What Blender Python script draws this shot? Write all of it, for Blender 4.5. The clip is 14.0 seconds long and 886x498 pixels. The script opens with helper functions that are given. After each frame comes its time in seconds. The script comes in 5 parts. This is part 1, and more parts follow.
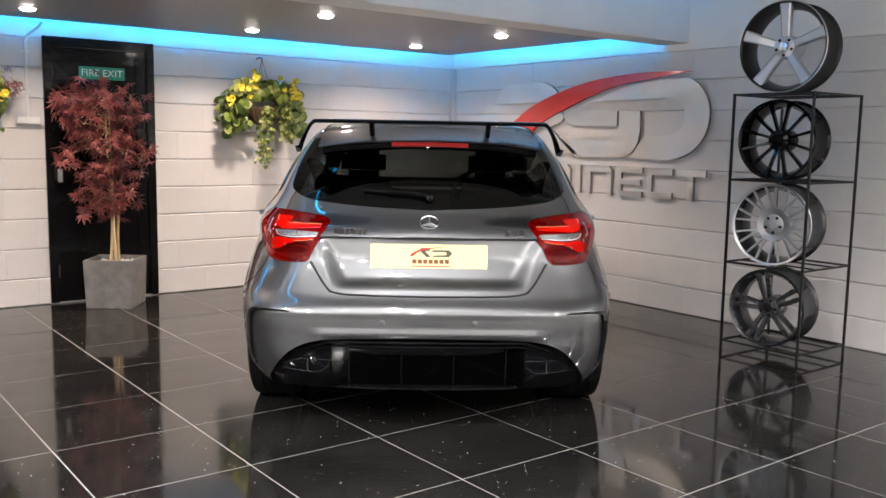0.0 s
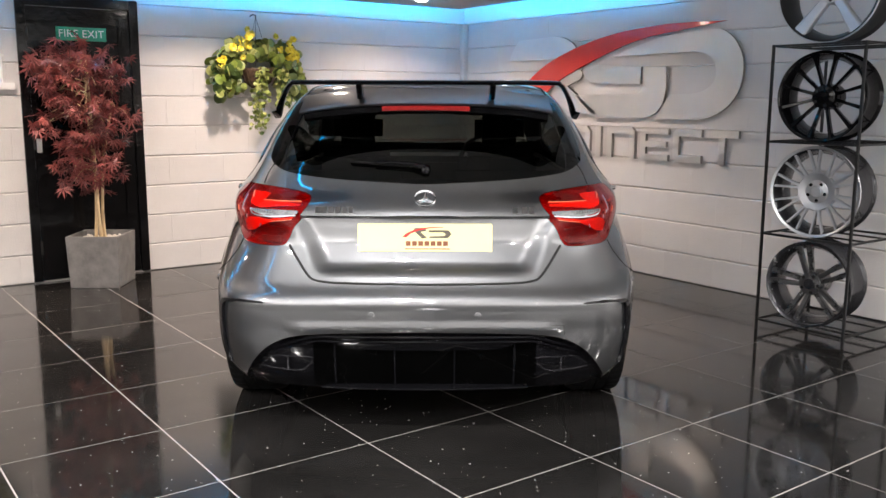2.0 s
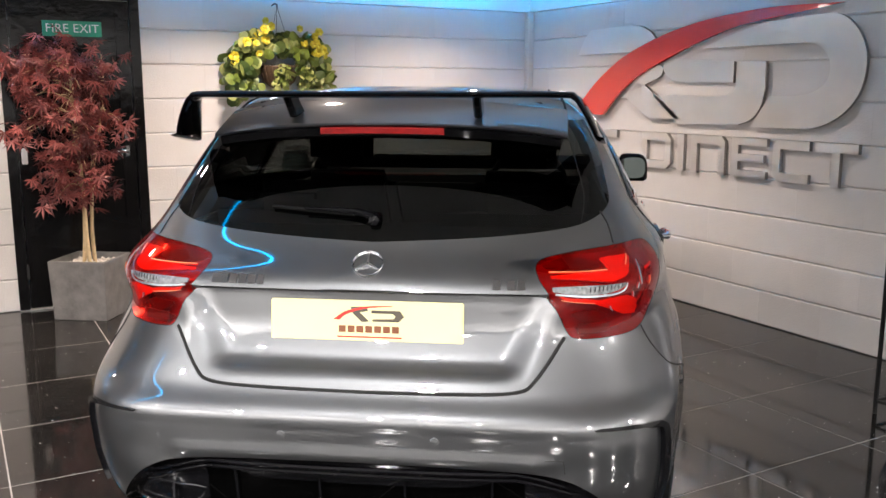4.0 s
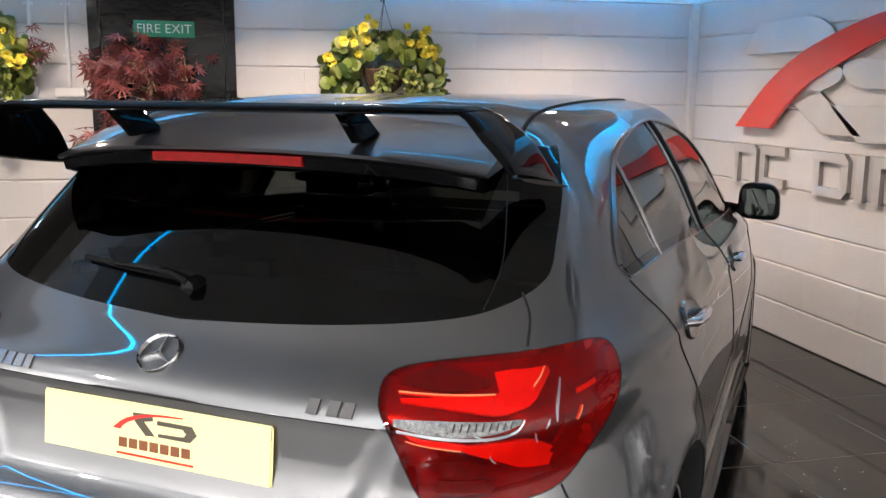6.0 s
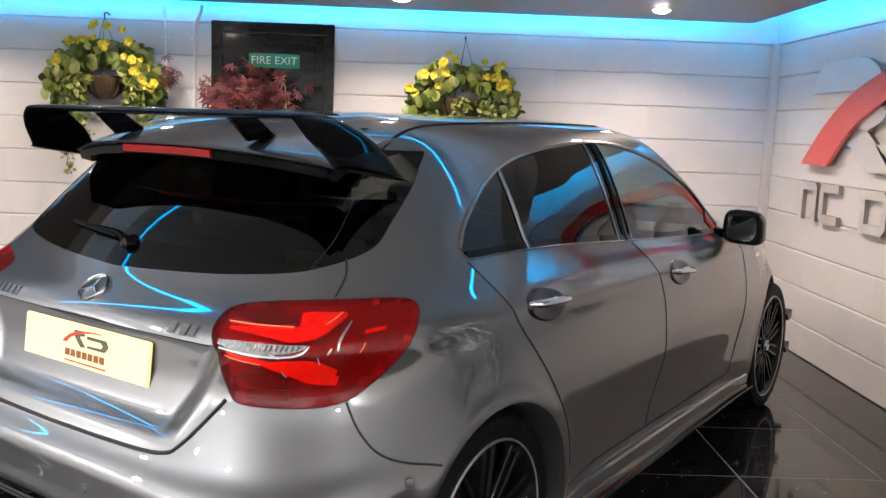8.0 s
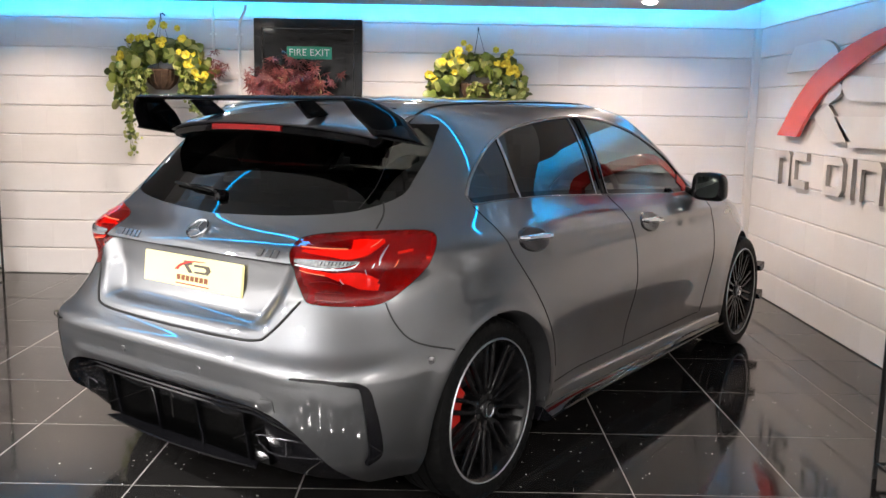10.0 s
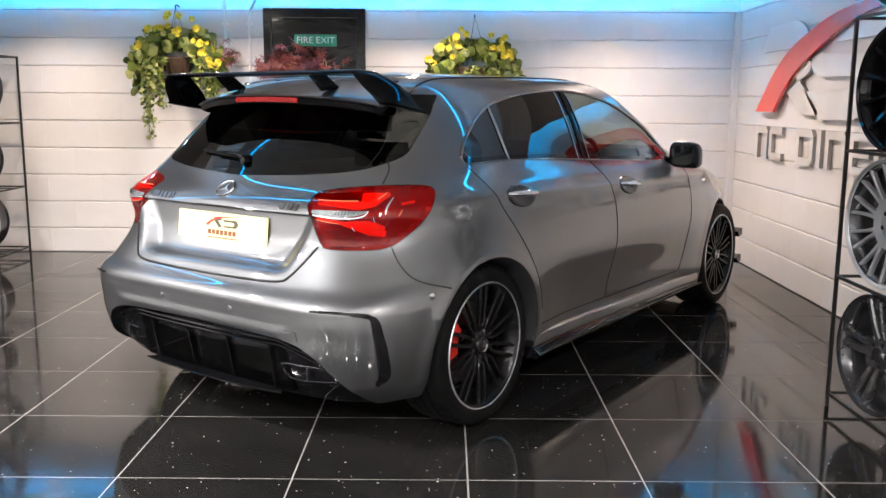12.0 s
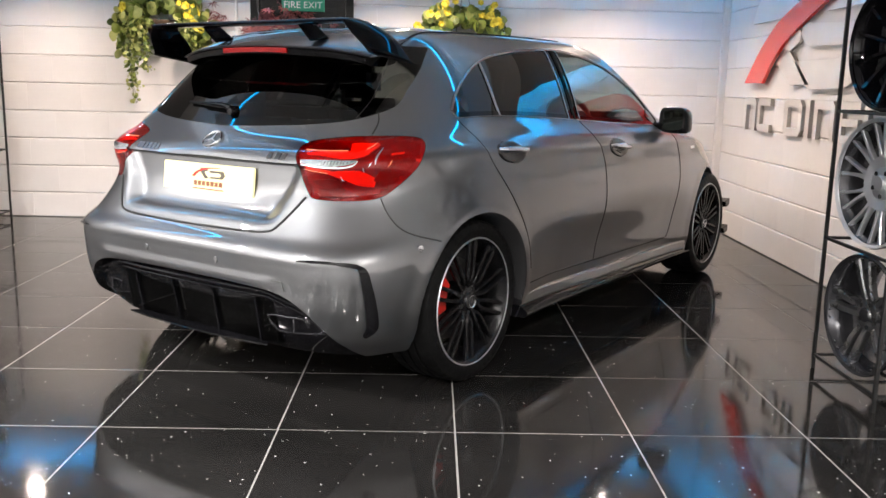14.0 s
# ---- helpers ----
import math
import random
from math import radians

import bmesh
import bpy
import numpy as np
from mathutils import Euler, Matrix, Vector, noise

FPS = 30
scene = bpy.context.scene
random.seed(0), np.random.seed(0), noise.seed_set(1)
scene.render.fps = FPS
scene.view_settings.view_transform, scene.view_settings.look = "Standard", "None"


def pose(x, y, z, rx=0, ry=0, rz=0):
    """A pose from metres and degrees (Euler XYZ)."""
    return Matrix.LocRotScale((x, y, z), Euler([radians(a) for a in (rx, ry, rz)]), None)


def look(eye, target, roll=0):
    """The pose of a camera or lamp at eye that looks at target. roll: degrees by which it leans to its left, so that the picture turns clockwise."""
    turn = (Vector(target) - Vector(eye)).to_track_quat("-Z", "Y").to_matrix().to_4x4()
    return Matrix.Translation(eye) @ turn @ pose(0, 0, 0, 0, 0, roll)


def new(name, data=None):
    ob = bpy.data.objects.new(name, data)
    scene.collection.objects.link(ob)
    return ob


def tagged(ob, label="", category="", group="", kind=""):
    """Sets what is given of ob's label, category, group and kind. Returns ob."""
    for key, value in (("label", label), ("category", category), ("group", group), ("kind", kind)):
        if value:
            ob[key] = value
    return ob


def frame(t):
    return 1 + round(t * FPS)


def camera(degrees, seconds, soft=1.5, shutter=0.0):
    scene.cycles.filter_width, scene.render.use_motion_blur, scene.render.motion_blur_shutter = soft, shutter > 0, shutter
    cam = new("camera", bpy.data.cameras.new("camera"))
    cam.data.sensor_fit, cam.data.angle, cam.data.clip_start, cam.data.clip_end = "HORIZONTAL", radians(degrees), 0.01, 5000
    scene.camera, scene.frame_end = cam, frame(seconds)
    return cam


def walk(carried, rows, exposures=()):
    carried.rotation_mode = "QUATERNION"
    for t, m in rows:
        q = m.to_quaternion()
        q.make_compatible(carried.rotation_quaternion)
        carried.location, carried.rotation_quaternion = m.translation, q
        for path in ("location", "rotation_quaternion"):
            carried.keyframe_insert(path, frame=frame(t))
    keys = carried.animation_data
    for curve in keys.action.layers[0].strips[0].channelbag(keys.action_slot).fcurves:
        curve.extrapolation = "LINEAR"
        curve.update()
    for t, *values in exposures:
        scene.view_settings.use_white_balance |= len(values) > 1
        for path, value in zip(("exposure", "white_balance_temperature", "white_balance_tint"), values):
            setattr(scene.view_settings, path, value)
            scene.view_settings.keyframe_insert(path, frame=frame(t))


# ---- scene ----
cam = camera(53.0, 14.0)
PATH = [
    (0, (0.316, 0.434, 1.304), (1.525, 2.008, 1.059), 1.0),
    (0.5, (0.314, 0.443, 1.308), (1.531, 2.009, 1.054), 1.1),
    (1, (0.379, 0.507, 1.308), (1.592, 2.073, 1.034), 0.9),
    (1.5, (0.499, 0.615, 1.302), (1.692, 2.192, 1.0), 0.6),
    (2, (0.704, 0.79, 1.315), (1.867, 2.383, 0.982), 0.2),
    (2.5, (0.881, 0.991, 1.331), (2.031, 2.589, 0.974), 0.2),
    (3, (1.145, 1.219, 1.336), (2.254, 2.844, 0.981), 0.1),
    (3.2, (1.265, 1.282, 1.35), (2.345, 2.928, 0.996), -0.0),
    (5.3, (2.419, 1.764, 1.408), (3.116, 3.606, 1.058), 0.6),
    (5.5, (2.534, 1.831, 1.393), (3.178, 3.692, 1.046), 0.6),
    (6, (2.803, 1.939, 1.412), (3.26, 3.855, 1.062), 0.4),
    (6.5, (3.082, 1.928, 1.395), (3.343, 3.886, 1.077), 1.0),
    (7, (3.256, 1.805, 1.368), (3.416, 3.779, 1.092), 1.7),
    (7.5, (3.36, 1.591, 1.39), (3.473, 3.569, 1.118), 2.0),
    (8, (3.478, 1.375, 1.37), (3.529, 3.355, 1.094), 2.1),
    (8.2, (3.497, 1.305, 1.372), (3.531, 3.284, 1.086), 2.1),
    (10.3, (3.503, 0.478, 1.348), (3.501, 2.453, 1.035), 1.0),
    (10.5, (3.492, 0.414, 1.344), (3.498, 2.389, 1.028), 1.0),
    (11, (3.497, 0.273, 1.328), (3.507, 2.245, 0.991), 0.7),
    (11.5, (3.519, 0.183, 1.306), (3.519, 2.154, 0.966), 0.4),
    (12, (3.525, 0.137, 1.273), (3.516, 2.11, 0.946), 0.3),
    (12.5, (3.516, 0.13, 1.231), (3.507, 2.105, 0.915), 0.5),
    (13, (3.504, 0.133, 1.183), (3.507, 2.106, 0.86), 0.9),
    (13.5, (3.5, 0.147, 1.161), (3.519, 2.117, 0.814), 1.2),
    (14, (3.506, 0.15, 1.16), (3.534, 2.117, 0.795), 1.2),
]
walk(cam, [(t, look(eye, target, roll)) for t, eye, target, roll in PATH], exposures=[(0.0, 0.0), (3.0, 0.18), (5.5, 0.0), (6.5, 0.0), (8.0, 0.14), (10.5, 0.36), (14.0, 0.50)])

from mathutils.bvhtree import BVHTree

# ---- light ----
world = bpy.data.worlds.new("world")
scene.world = world
world.use_nodes = True
world.node_tree.nodes["Background"].inputs[0].default_value = (0.8, 0.85, 1.0, 1)
world.node_tree.nodes["Background"].inputs[1].default_value = 0.02
scene.view_settings.exposure = 0.0

WALL_X, WALL_Y = 5.90, 7.575      # inner faces of the two walls behind the car
BACK_X, BACK_Y = -1.2, -1.8       # the walls behind the camera
CEIL, COVE = 2.10, 0.30           # the dark lowered ceiling and the gap along the walls
BEAM_Y, HIGH = 4.72, 2.62         # edge of the white beam, ceiling on its other side
SPOTS = [(1.75, 6.75), (3.32, 6.75), (4.87, 6.8), (3.32, 5.65), (4.87, 5.68), (1.75, 5.65), (0.4, 6.8)]
# unseen lamps, their places and power chosen to light the car's rear
NEAR_FILL_SPOTS = [(-0.6, -0.9), (-0.6, 0.5), (-0.6, 1.9), (-0.6, 3.4), (0.9, -1.1), (2.4, -1.1), (3.9, -1.1), (1.2, 1.9), (5.2, 0.2)]
CAR = pose(2.969, 4.016, 0, 0, 0, -35.8)


def disc_lamp(name, at, watts, size, colour, spread=150):
    d = bpy.data.lights.new(name, "AREA")
    d.shape, d.size, d.energy, d.color, d.spread = "DISK", size, watts, colour, radians(spread)
    ob = new(name, d)
    ob.matrix_world = look(at, (at[0], at[1] + 0.0001, at[2] - 1))
    return ob


for x, y in SPOTS:
    disc_lamp("down_lamp", (x, y, CEIL - 0.026), 15.5 if x > 4.5 else 15.0 if x < 2 else 22.5, 0.08, (1.0, 0.80, 0.67), 140)
for x, y in NEAR_FILL_SPOTS:
    disc_lamp("near_fill_lamp", (x, y, HIGH - 0.026), 92, 0.10, (1.0, 0.96, 0.94))


# ---- materials ----
def nodes_of(name):
    m = bpy.data.materials.new(name)
    m.use_nodes = True
    t = m.node_tree
    return m, t, t.nodes["Principled BSDF"]


def add(t, kind, **inputs):
    n = t.nodes.new(kind)
    for k, v in inputs.items():
        n.inputs[k.replace("_", " ")].default_value = v
    return n


def ramp(t, fac, stops):
    r = t.nodes.new("ShaderNodeValToRGB")
    while len(r.color_ramp.elements) < len(stops):
        r.color_ramp.elements.new(0.5)
    for e, (p, c) in zip(r.color_ramp.elements, stops):
        e.position, e.color = p, (*c, 1)
    t.links.new(fac, r.inputs[0])
    return r.outputs[0]


def plain(name, colour, rough=0.5, metal=0.0, coat=0.0, vary=0.12, scale=9.0, bump=0.0, fine=90.0, spread=0.0, spec=0.5):
    """A surface with soft stains at one scale and fine grain at another; spread: how far alike pieces differ."""
    m, t, p = nodes_of(name)
    tc = t.nodes.new("ShaderNodeTexCoord")
    big = add(t, "ShaderNodeTexNoise", Scale=scale, Detail=5.0, Roughness=0.6)
    t.links.new(tc.outputs["Object"], big.inputs["Vector"])
    lo, hi = [tuple(min(1, c * f) for c in colour) for f in (1 - vary, 1 + vary)]
    col = ramp(t, big.outputs[0], [(0.3, lo), (0.7, hi)])
    if spread:
        info = t.nodes.new("ShaderNodeObjectInfo")
        ma = t.nodes.new("ShaderNodeMapRange")
        ma.inputs[3].default_value, ma.inputs[4].default_value = 1 - spread, 1 + spread
        t.links.new(info.outputs["Random"], ma.inputs[0])
        hs = t.nodes.new("ShaderNodeHueSaturation")
        t.links.new(ma.outputs[0], hs.inputs["Value"])
        t.links.new(col, hs.inputs["Color"])
        col = hs.outputs[0]
    t.links.new(col, p.inputs["Base Color"])
    rr = t.nodes.new("ShaderNodeMapRange")
    rr.inputs[3].default_value, rr.inputs[4].default_value = rough * 0.8, min(1, rough * 1.2)
    t.links.new(big.outputs[0], rr.inputs[0])
    t.links.new(rr.outputs[0], p.inputs["Roughness"])
    p.inputs["Metallic"].default_value = metal
    p.inputs["Specular IOR Level"].default_value = spec
    p.inputs["Coat Weight"].default_value = coat
    p.inputs["Coat Roughness"].default_value = 0.03
    if bump:
        g = add(t, "ShaderNodeTexNoise", Scale=fine, Detail=4.0)
        t.links.new(tc.outputs["Object"], g.inputs["Vector"])
        b = add(t, "ShaderNodeBump", Strength=bump, Distance=0.004)
        t.links.new(g.outputs[0], b.inputs["Height"])
        t.links.new(b.outputs[0], p.inputs["Normal"])
    return m


def glow(name, colour, strength):
    m, t, p = nodes_of(name)
    p.inputs["Base Color"].default_value = (*colour, 1)
    p.inputs["Emission Color"].default_value = (*colour, 1)
    p.inputs["Emission Strength"].default_value = strength
    return m


BLOCK = plain("painted_block", (0.66, 0.64, 0.63), 0.55, vary=0.05, scale=3.0, bump=0.5, fine=120, spread=0.03)
MORTAR = plain("painted_joint", (0.62, 0.60, 0.59), 0.6, vary=0.06, bump=0.4)
WHITE = plain("white_emulsion", (0.78, 0.77, 0.75), 0.6, vary=0.03, scale=2, bump=0.15, fine=60)
DARK_CEILING = plain("dark_ceiling_paint", (0.30, 0.285, 0.28), 0.45, vary=0.05, scale=2, bump=0.1)
GROUT = plain("grey_grout", (0.30, 0.285, 0.27), 0.7, vary=0.15, scale=20, bump=0.3)
NEAR_CEILING = plain("pale_near_ceiling_paint", (0.60, 0.59, 0.58), 0.6, vary=0.05, scale=2, bump=0.1)
GREY_WALL = plain("pale_wall_paint", (0.42, 0.415, 0.41), 0.6, vary=0.05, scale=2, bump=0.1)
BLACK_STEEL = plain("black_steel", (0.012, 0.012, 0.012), 0.4, vary=0.2)
BLACK_GLOSS = plain("black_gloss", (0.005, 0.005, 0.006), 0.035, vary=0.2, spec=0.3)
RUBBER = plain("tyre_rubber", (0.004, 0.004, 0.004), 0.6, spec=0.12, vary=0.25, scale=14, bump=0.3)
LED_BLUE = glow("blue_led", (0.0, 0.40, 1.0), 58.0)
LED_LINE = glow("blue_led_line", (0.0, 0.42, 1.0), 13.0)
LAMP_FACE = glow("lamp_face", (1.0, 0.93, 0.85), 60.0)


# ---- mesh tools ----
def part(name, bm, material, parent=None, label="", smooth=True):
    me = bpy.data.meshes.new(name)
    bm.to_mesh(me)
    bm.free()
    for p in me.polygons:
        p.use_smooth = smooth
    if material:
        me.materials.append(material)
    ob = new(name, me)
    ob.parent = parent
    if smooth:
        me.set_sharp_from_angle(angle=radians(35))
    if label:
        ob["label"] = label
    return ob


def thing(name, at, label, category, group="", kind=""):
    ob = new(name)
    ob.matrix_world = at
    ob.empty_display_size = 0.1
    return tagged(ob, label, category, group, kind)


def box(x0, y0, z0, x1, y1, z1, bevel=0.0, bm=None):
    bm = bm or bmesh.new()
    g = bmesh.ops.create_cube(bm, size=1)["verts"]
    for v in g:
        v.co = Vector(((x0 + x1) / 2 + v.co.x * (x1 - x0), (y0 + y1) / 2 + v.co.y * (y1 - y0), (z0 + z1) / 2 + v.co.z * (z1 - z0)))
    if bevel:
        es = list({e for v in g for e in v.link_edges})
        bmesh.ops.bevel(bm, geom=es, offset=bevel, segments=2, affect="EDGES")
    return bm


def lathe(profile, steps=48, axis="x", bm=None):
    """Turns a profile of (along the axis, radius)."""
    bm = bm or bmesh.new()
    rings = []
    for k in range(steps):
        a = 2 * math.pi * k / steps
        c, s = math.cos(a), math.sin(a)
        rings.append([bm.verts.new({"x": (h, r * c, r * s), "y": (r * c, h, r * s), "z": (r * c, r * s, h)}[axis]) for h, r in profile])
    for k in range(steps):
        a, b = rings[k], rings[(k + 1) % steps]
        for i in range(len(profile) - 1):
            bm.faces.new((a[i], a[i + 1], b[i + 1], b[i]))
    bmesh.ops.recalc_face_normals(bm, faces=bm.faces)
    return bm


def tube(points, radius, sides=8, closed=False, bm=None):
    """A round bar along points."""
    bm = bm or bmesh.new()
    pts = [Vector(p) for p in points]
    n = len(pts)
    rings = []
    up = None
    for i, p in enumerate(pts):
        a = pts[(i - 1) % n] if (i or closed) else p
        b = pts[(i + 1) % n] if (i < n - 1 or closed) else p
        d = (b - a).normalized()
        if up is None:
            up = Vector((0, 0, 1)) if abs(d.z) < 0.9 else Vector((1, 0, 0))
        side = d.cross(up).normalized()
        up = side.cross(d).normalized()
        r = radius[i] if isinstance(radius, (list, tuple)) else radius
        rings.append([bm.verts.new(p + r * (math.cos(2 * math.pi * k / sides) * side + math.sin(2 * math.pi * k / sides) * up)) for k in range(sides)])
    for i in range(n if closed else n - 1):
        a, b = rings[i], rings[(i + 1) % n]
        for k in range(sides):
            bm.faces.new((a[k], a[(k + 1) % sides], b[(k + 1) % sides], b[k]))
    if not closed:
        bm.faces.new(rings[0]), bm.faces.new(rings[-1][::-1])
    bmesh.ops.recalc_face_normals(bm, faces=bm.faces)
    return bm


def prism(outline, h0, h1, axes="xyz", bevel=0.0, bm=None):
    """A flat outline pushed from h0 to h1; axes name where the two outline coordinates and the height go."""
    bm = bm or bmesh.new()
    def put(u, v, h):
        d = dict(zip(axes, (u, v, h)))
        return Vector((d["x"], d["y"], d["z"]))
    lo = [bm.verts.new(put(u, v, h0)) for u, v in outline]
    hi = [bm.verts.new(put(u, v, h1)) for u, v in outline]
    k = len(outline)
    fs = [bm.faces.new(lo), bm.faces.new(hi[::-1])] + [bm.faces.new((lo[i], lo[(i + 1) % k], hi[(i + 1) % k], hi[i])) for i in range(k)]
    bmesh.ops.recalc_face_normals(bm, faces=fs)
    if bevel:
        bmesh.ops.bevel(bm, geom=list({e for f in fs[:2] for e in f.edges}), offset=bevel, segments=1, affect="EDGES")
    return bm


def spline(points, steps=8, closed=False):
    """A smooth line through points of any dimension."""
    p = [np.array(q, float) for q in points]
    n = len(p)
    out = []
    for i in range(n if closed else n - 1):
        a, b, c, d = [p[j % n] if closed else p[min(max(j, 0), n - 1)] for j in (i - 1, i, i + 1, i + 2)]
        for k in range(steps):
            t = k / steps
            out.append(0.5 * (2 * b + (c - a) * t + (2 * a - 5 * b + 4 * c - d) * t * t + (3 * b - a - 3 * c + d) * t ** 3))
    if not closed:
        out.append(p[-1])
    return [tuple(q) for q in out]


# ---- the room ----
def structure(name, bm, material, label, category, smooth=False):
    return tagged(part(name, bm, material, None, "", smooth), label, category, "", "structure")


floor = structure("floor", box(BACK_X, BACK_Y, -0.12, WALL_X, WALL_Y, -0.0012), GROUT, "black polished tile floor with pale grey grout lines", "floor")
wall_north = structure("wall_north", box(BACK_X - 0.2, WALL_Y + 0.006, -0.12, WALL_X + 0.2, WALL_Y + 0.25, 2.75), MORTAR, "pale grey painted concrete block wall behind the door", "wall")
wall_east = structure("wall_east", box(WALL_X + 0.006, BACK_Y, -0.12, WALL_X + 0.25, WALL_Y + 0.006, 2.75), MORTAR, "pale grey painted concrete block wall carrying the steel sign", "wall")
# unseen walls, set close behind the camera to throw light on the car
unseen_wall_south = structure("unseen_wall_south", box(BACK_X - 0.2, BACK_Y - 0.2, -0.12, WALL_X + 0.25, BACK_Y, 2.75), GREY_WALL, "plain pale wall, unseen, added to bounce light", "wall")
unseen_wall_west = structure("unseen_wall_west", box(BACK_X - 0.2, BACK_Y, -0.12, BACK_X, WALL_Y + 0.006, 2.75), GREY_WALL, "plain pale wall, unseen, added to bounce light", "wall")
ceiling = structure("ceiling", box(BACK_X, BEAM_Y + 0.26, CEIL, WALL_X - COVE, WALL_Y - COVE, CEIL + 0.03), DARK_CEILING, "dark grey lowered ceiling with recessed spotlights", "ceiling")
ceiling_high = structure("ceiling_high", box(BACK_X - 0.2, BACK_Y - 0.2, 2.75, WALL_X + 0.25, WALL_Y + 0.25, 2.9), WHITE, "plain white ceiling above the cove", "ceiling")
ceiling_near = structure("ceiling_near", box(BACK_X, BACK_Y, HIGH, WALL_X, BEAM_Y, HIGH + 0.05), NEAR_CEILING, "plain white painted ceiling", "ceiling")
beam = structure("beam", box(BACK_X, BEAM_Y, 2.05, WALL_X, BEAM_Y + 0.25, 2.75, 0.006), WHITE, "white painted boxed ceiling beam", "beam")
band_n = structure("trim_north", box(BACK_X, WALL_Y - 0.014, 2.0, WALL_X, WALL_Y + 0.006, 2.75), WHITE, "smooth white wall board lit blue by the hidden light strip", "wall trim")
band_e = structure("trim_east", box(WALL_X - 0.014, BACK_Y, 2.0, WALL_X + 0.006, WALL_Y - 0.014, 2.75), WHITE, "smooth white wall board lit blue by the hidden light strip", "wall trim")
strip = thing("light_strip", pose(0, 0, 0), "blue light strip hidden in the cove above the lowered ceiling", "light strip")
for x0, y0, z0, x1, y1, z1, lit in ((BACK_X, WALL_Y - COVE - 0.060, CEIL + 0.0305, WALL_X - COVE - 0.052, WALL_Y - COVE - 0.052, CEIL + 0.066, LED_BLUE),
                                    (WALL_X - COVE - 0.060, BEAM_Y + 0.26, CEIL + 0.0305, WALL_X - COVE - 0.052, WALL_Y - COVE - 0.061, CEIL + 0.066, LED_BLUE),
                                    (BACK_X, 4.440, HIGH - 0.014, WALL_X, 4.458, HIGH - 0.0005, LED_LINE)):
    part("strip", box(x0, y0, z0, x1, y1, z1), lit, strip, smooth=False)

# ---- the car ----
PAINT = plain("grey_metallic", (0.150, 0.155, 0.163), 0.44, metal=1.0, coat=1.0, vary=0.02, scale=3)
PAINT.node_tree.nodes["Principled BSDF"].inputs["Coat IOR"].default_value = 2.6
PAINT.node_tree.nodes["Principled BSDF"].inputs["Coat Roughness"].default_value = 0.0
PAINT.node_tree.nodes["Principled BSDF"].inputs["Specular Tint"].default_value = (0.7, 0.7, 0.7, 1)
CHROME = plain("chrome", (0.82, 0.83, 0.85), 0.10, metal=1.0, vary=0.04)
SILVER = plain("silver_paint", (0.62, 0.63, 0.65), 0.36, metal=0.85, coat=0.3, vary=0.06)
SATIN = plain("satin_trim", (0.36, 0.36, 0.37), 0.22, metal=1.0, vary=0.05)
WHEEL_BLACK = plain("wheel_black", (0.005, 0.005, 0.0055), 0.26, spec=0.3, vary=0.15)
GUNMETAL = plain("gunmetal_paint", (0.045, 0.045, 0.05), 0.25, metal=0.6, coat=0.6, vary=0.1)
MIRROR = plain("mirror_glass", (0.10, 0.115, 0.108), 0.02, metal=1.0, vary=0.02)
MATT_BLACK = plain("satin_black_paint", (0.010, 0.010, 0.011), 0.38, vary=0.15)
CABIN = plain("dark_cabin_cloth", (0.012, 0.012, 0.013), 0.75, vary=0.3, scale=30, bump=0.3)
RED_CALIPER = plain("red_caliper", (0.55, 0.02, 0.012), 0.3, coat=0.6, vary=0.1)
DISC = plain("brake_disc", (0.10, 0.10, 0.10), 0.35, metal=1.0, vary=0.15, scale=30)
LAMP_RED = plain("red_reflector", (0.20, 0.006, 0.005), 0.22, vary=0.15, scale=40, coat=0.6)
BRAKE_RED = plain("brake_light_red", (0.26, 0.006, 0.006), 0.30, spec=0.2, vary=0.3, scale=60)
LAMP_DARK = plain("dark_red_housing", (0.10, 0.003, 0.003), 0.3, vary=0.2, scale=30, coat=0.6)
LAMP_BRIGHT = plain("bright_red_guide", (1.0, 0.14, 0.03), 0.16, vary=0.1, scale=60, coat=0.6)
GUIDE_EDGE = plain("amber_guide_edge", (0.95, 0.24, 0.09), 0.3, vary=0.2, scale=60)
LAMP_CLEAR = plain("clear_reversing_lens", (0.30, 0.30, 0.30), 0.20, metal=0.5, vary=0.5, scale=120, bump=1.0, fine=260)
PLATE_YELLOW = plain("yellow_reflective_plate", (0.92, 0.83, 0.42), 0.35, vary=0.02, scale=6, coat=0.2)
PRINT_BROWN = plain("brown_print", (0.22, 0.075, 0.03), 0.4)
BADGE_DARK = plain("dark_print", (0.09, 0.075, 0.055), 0.4)
SIGN_RED = plain("red_acrylic", (0.70, 0.035, 0.025), 0.18, vary=0.03, scale=2, coat=0.7)
DIFFUSER_BLACK = plain("diffuser_black", (0.001, 0.001, 0.001), 0.02, spec=0.04, vary=0.2)
WING_BLACK = plain("wing_black", (0.003, 0.003, 0.0035), 0.03, spec=0.16, vary=0.2)
# near black trim, and the shade drawn in gaps, creases and holes
SEAM = plain("panel_gap_shadow", (0.004, 0.004, 0.004), 0.8)


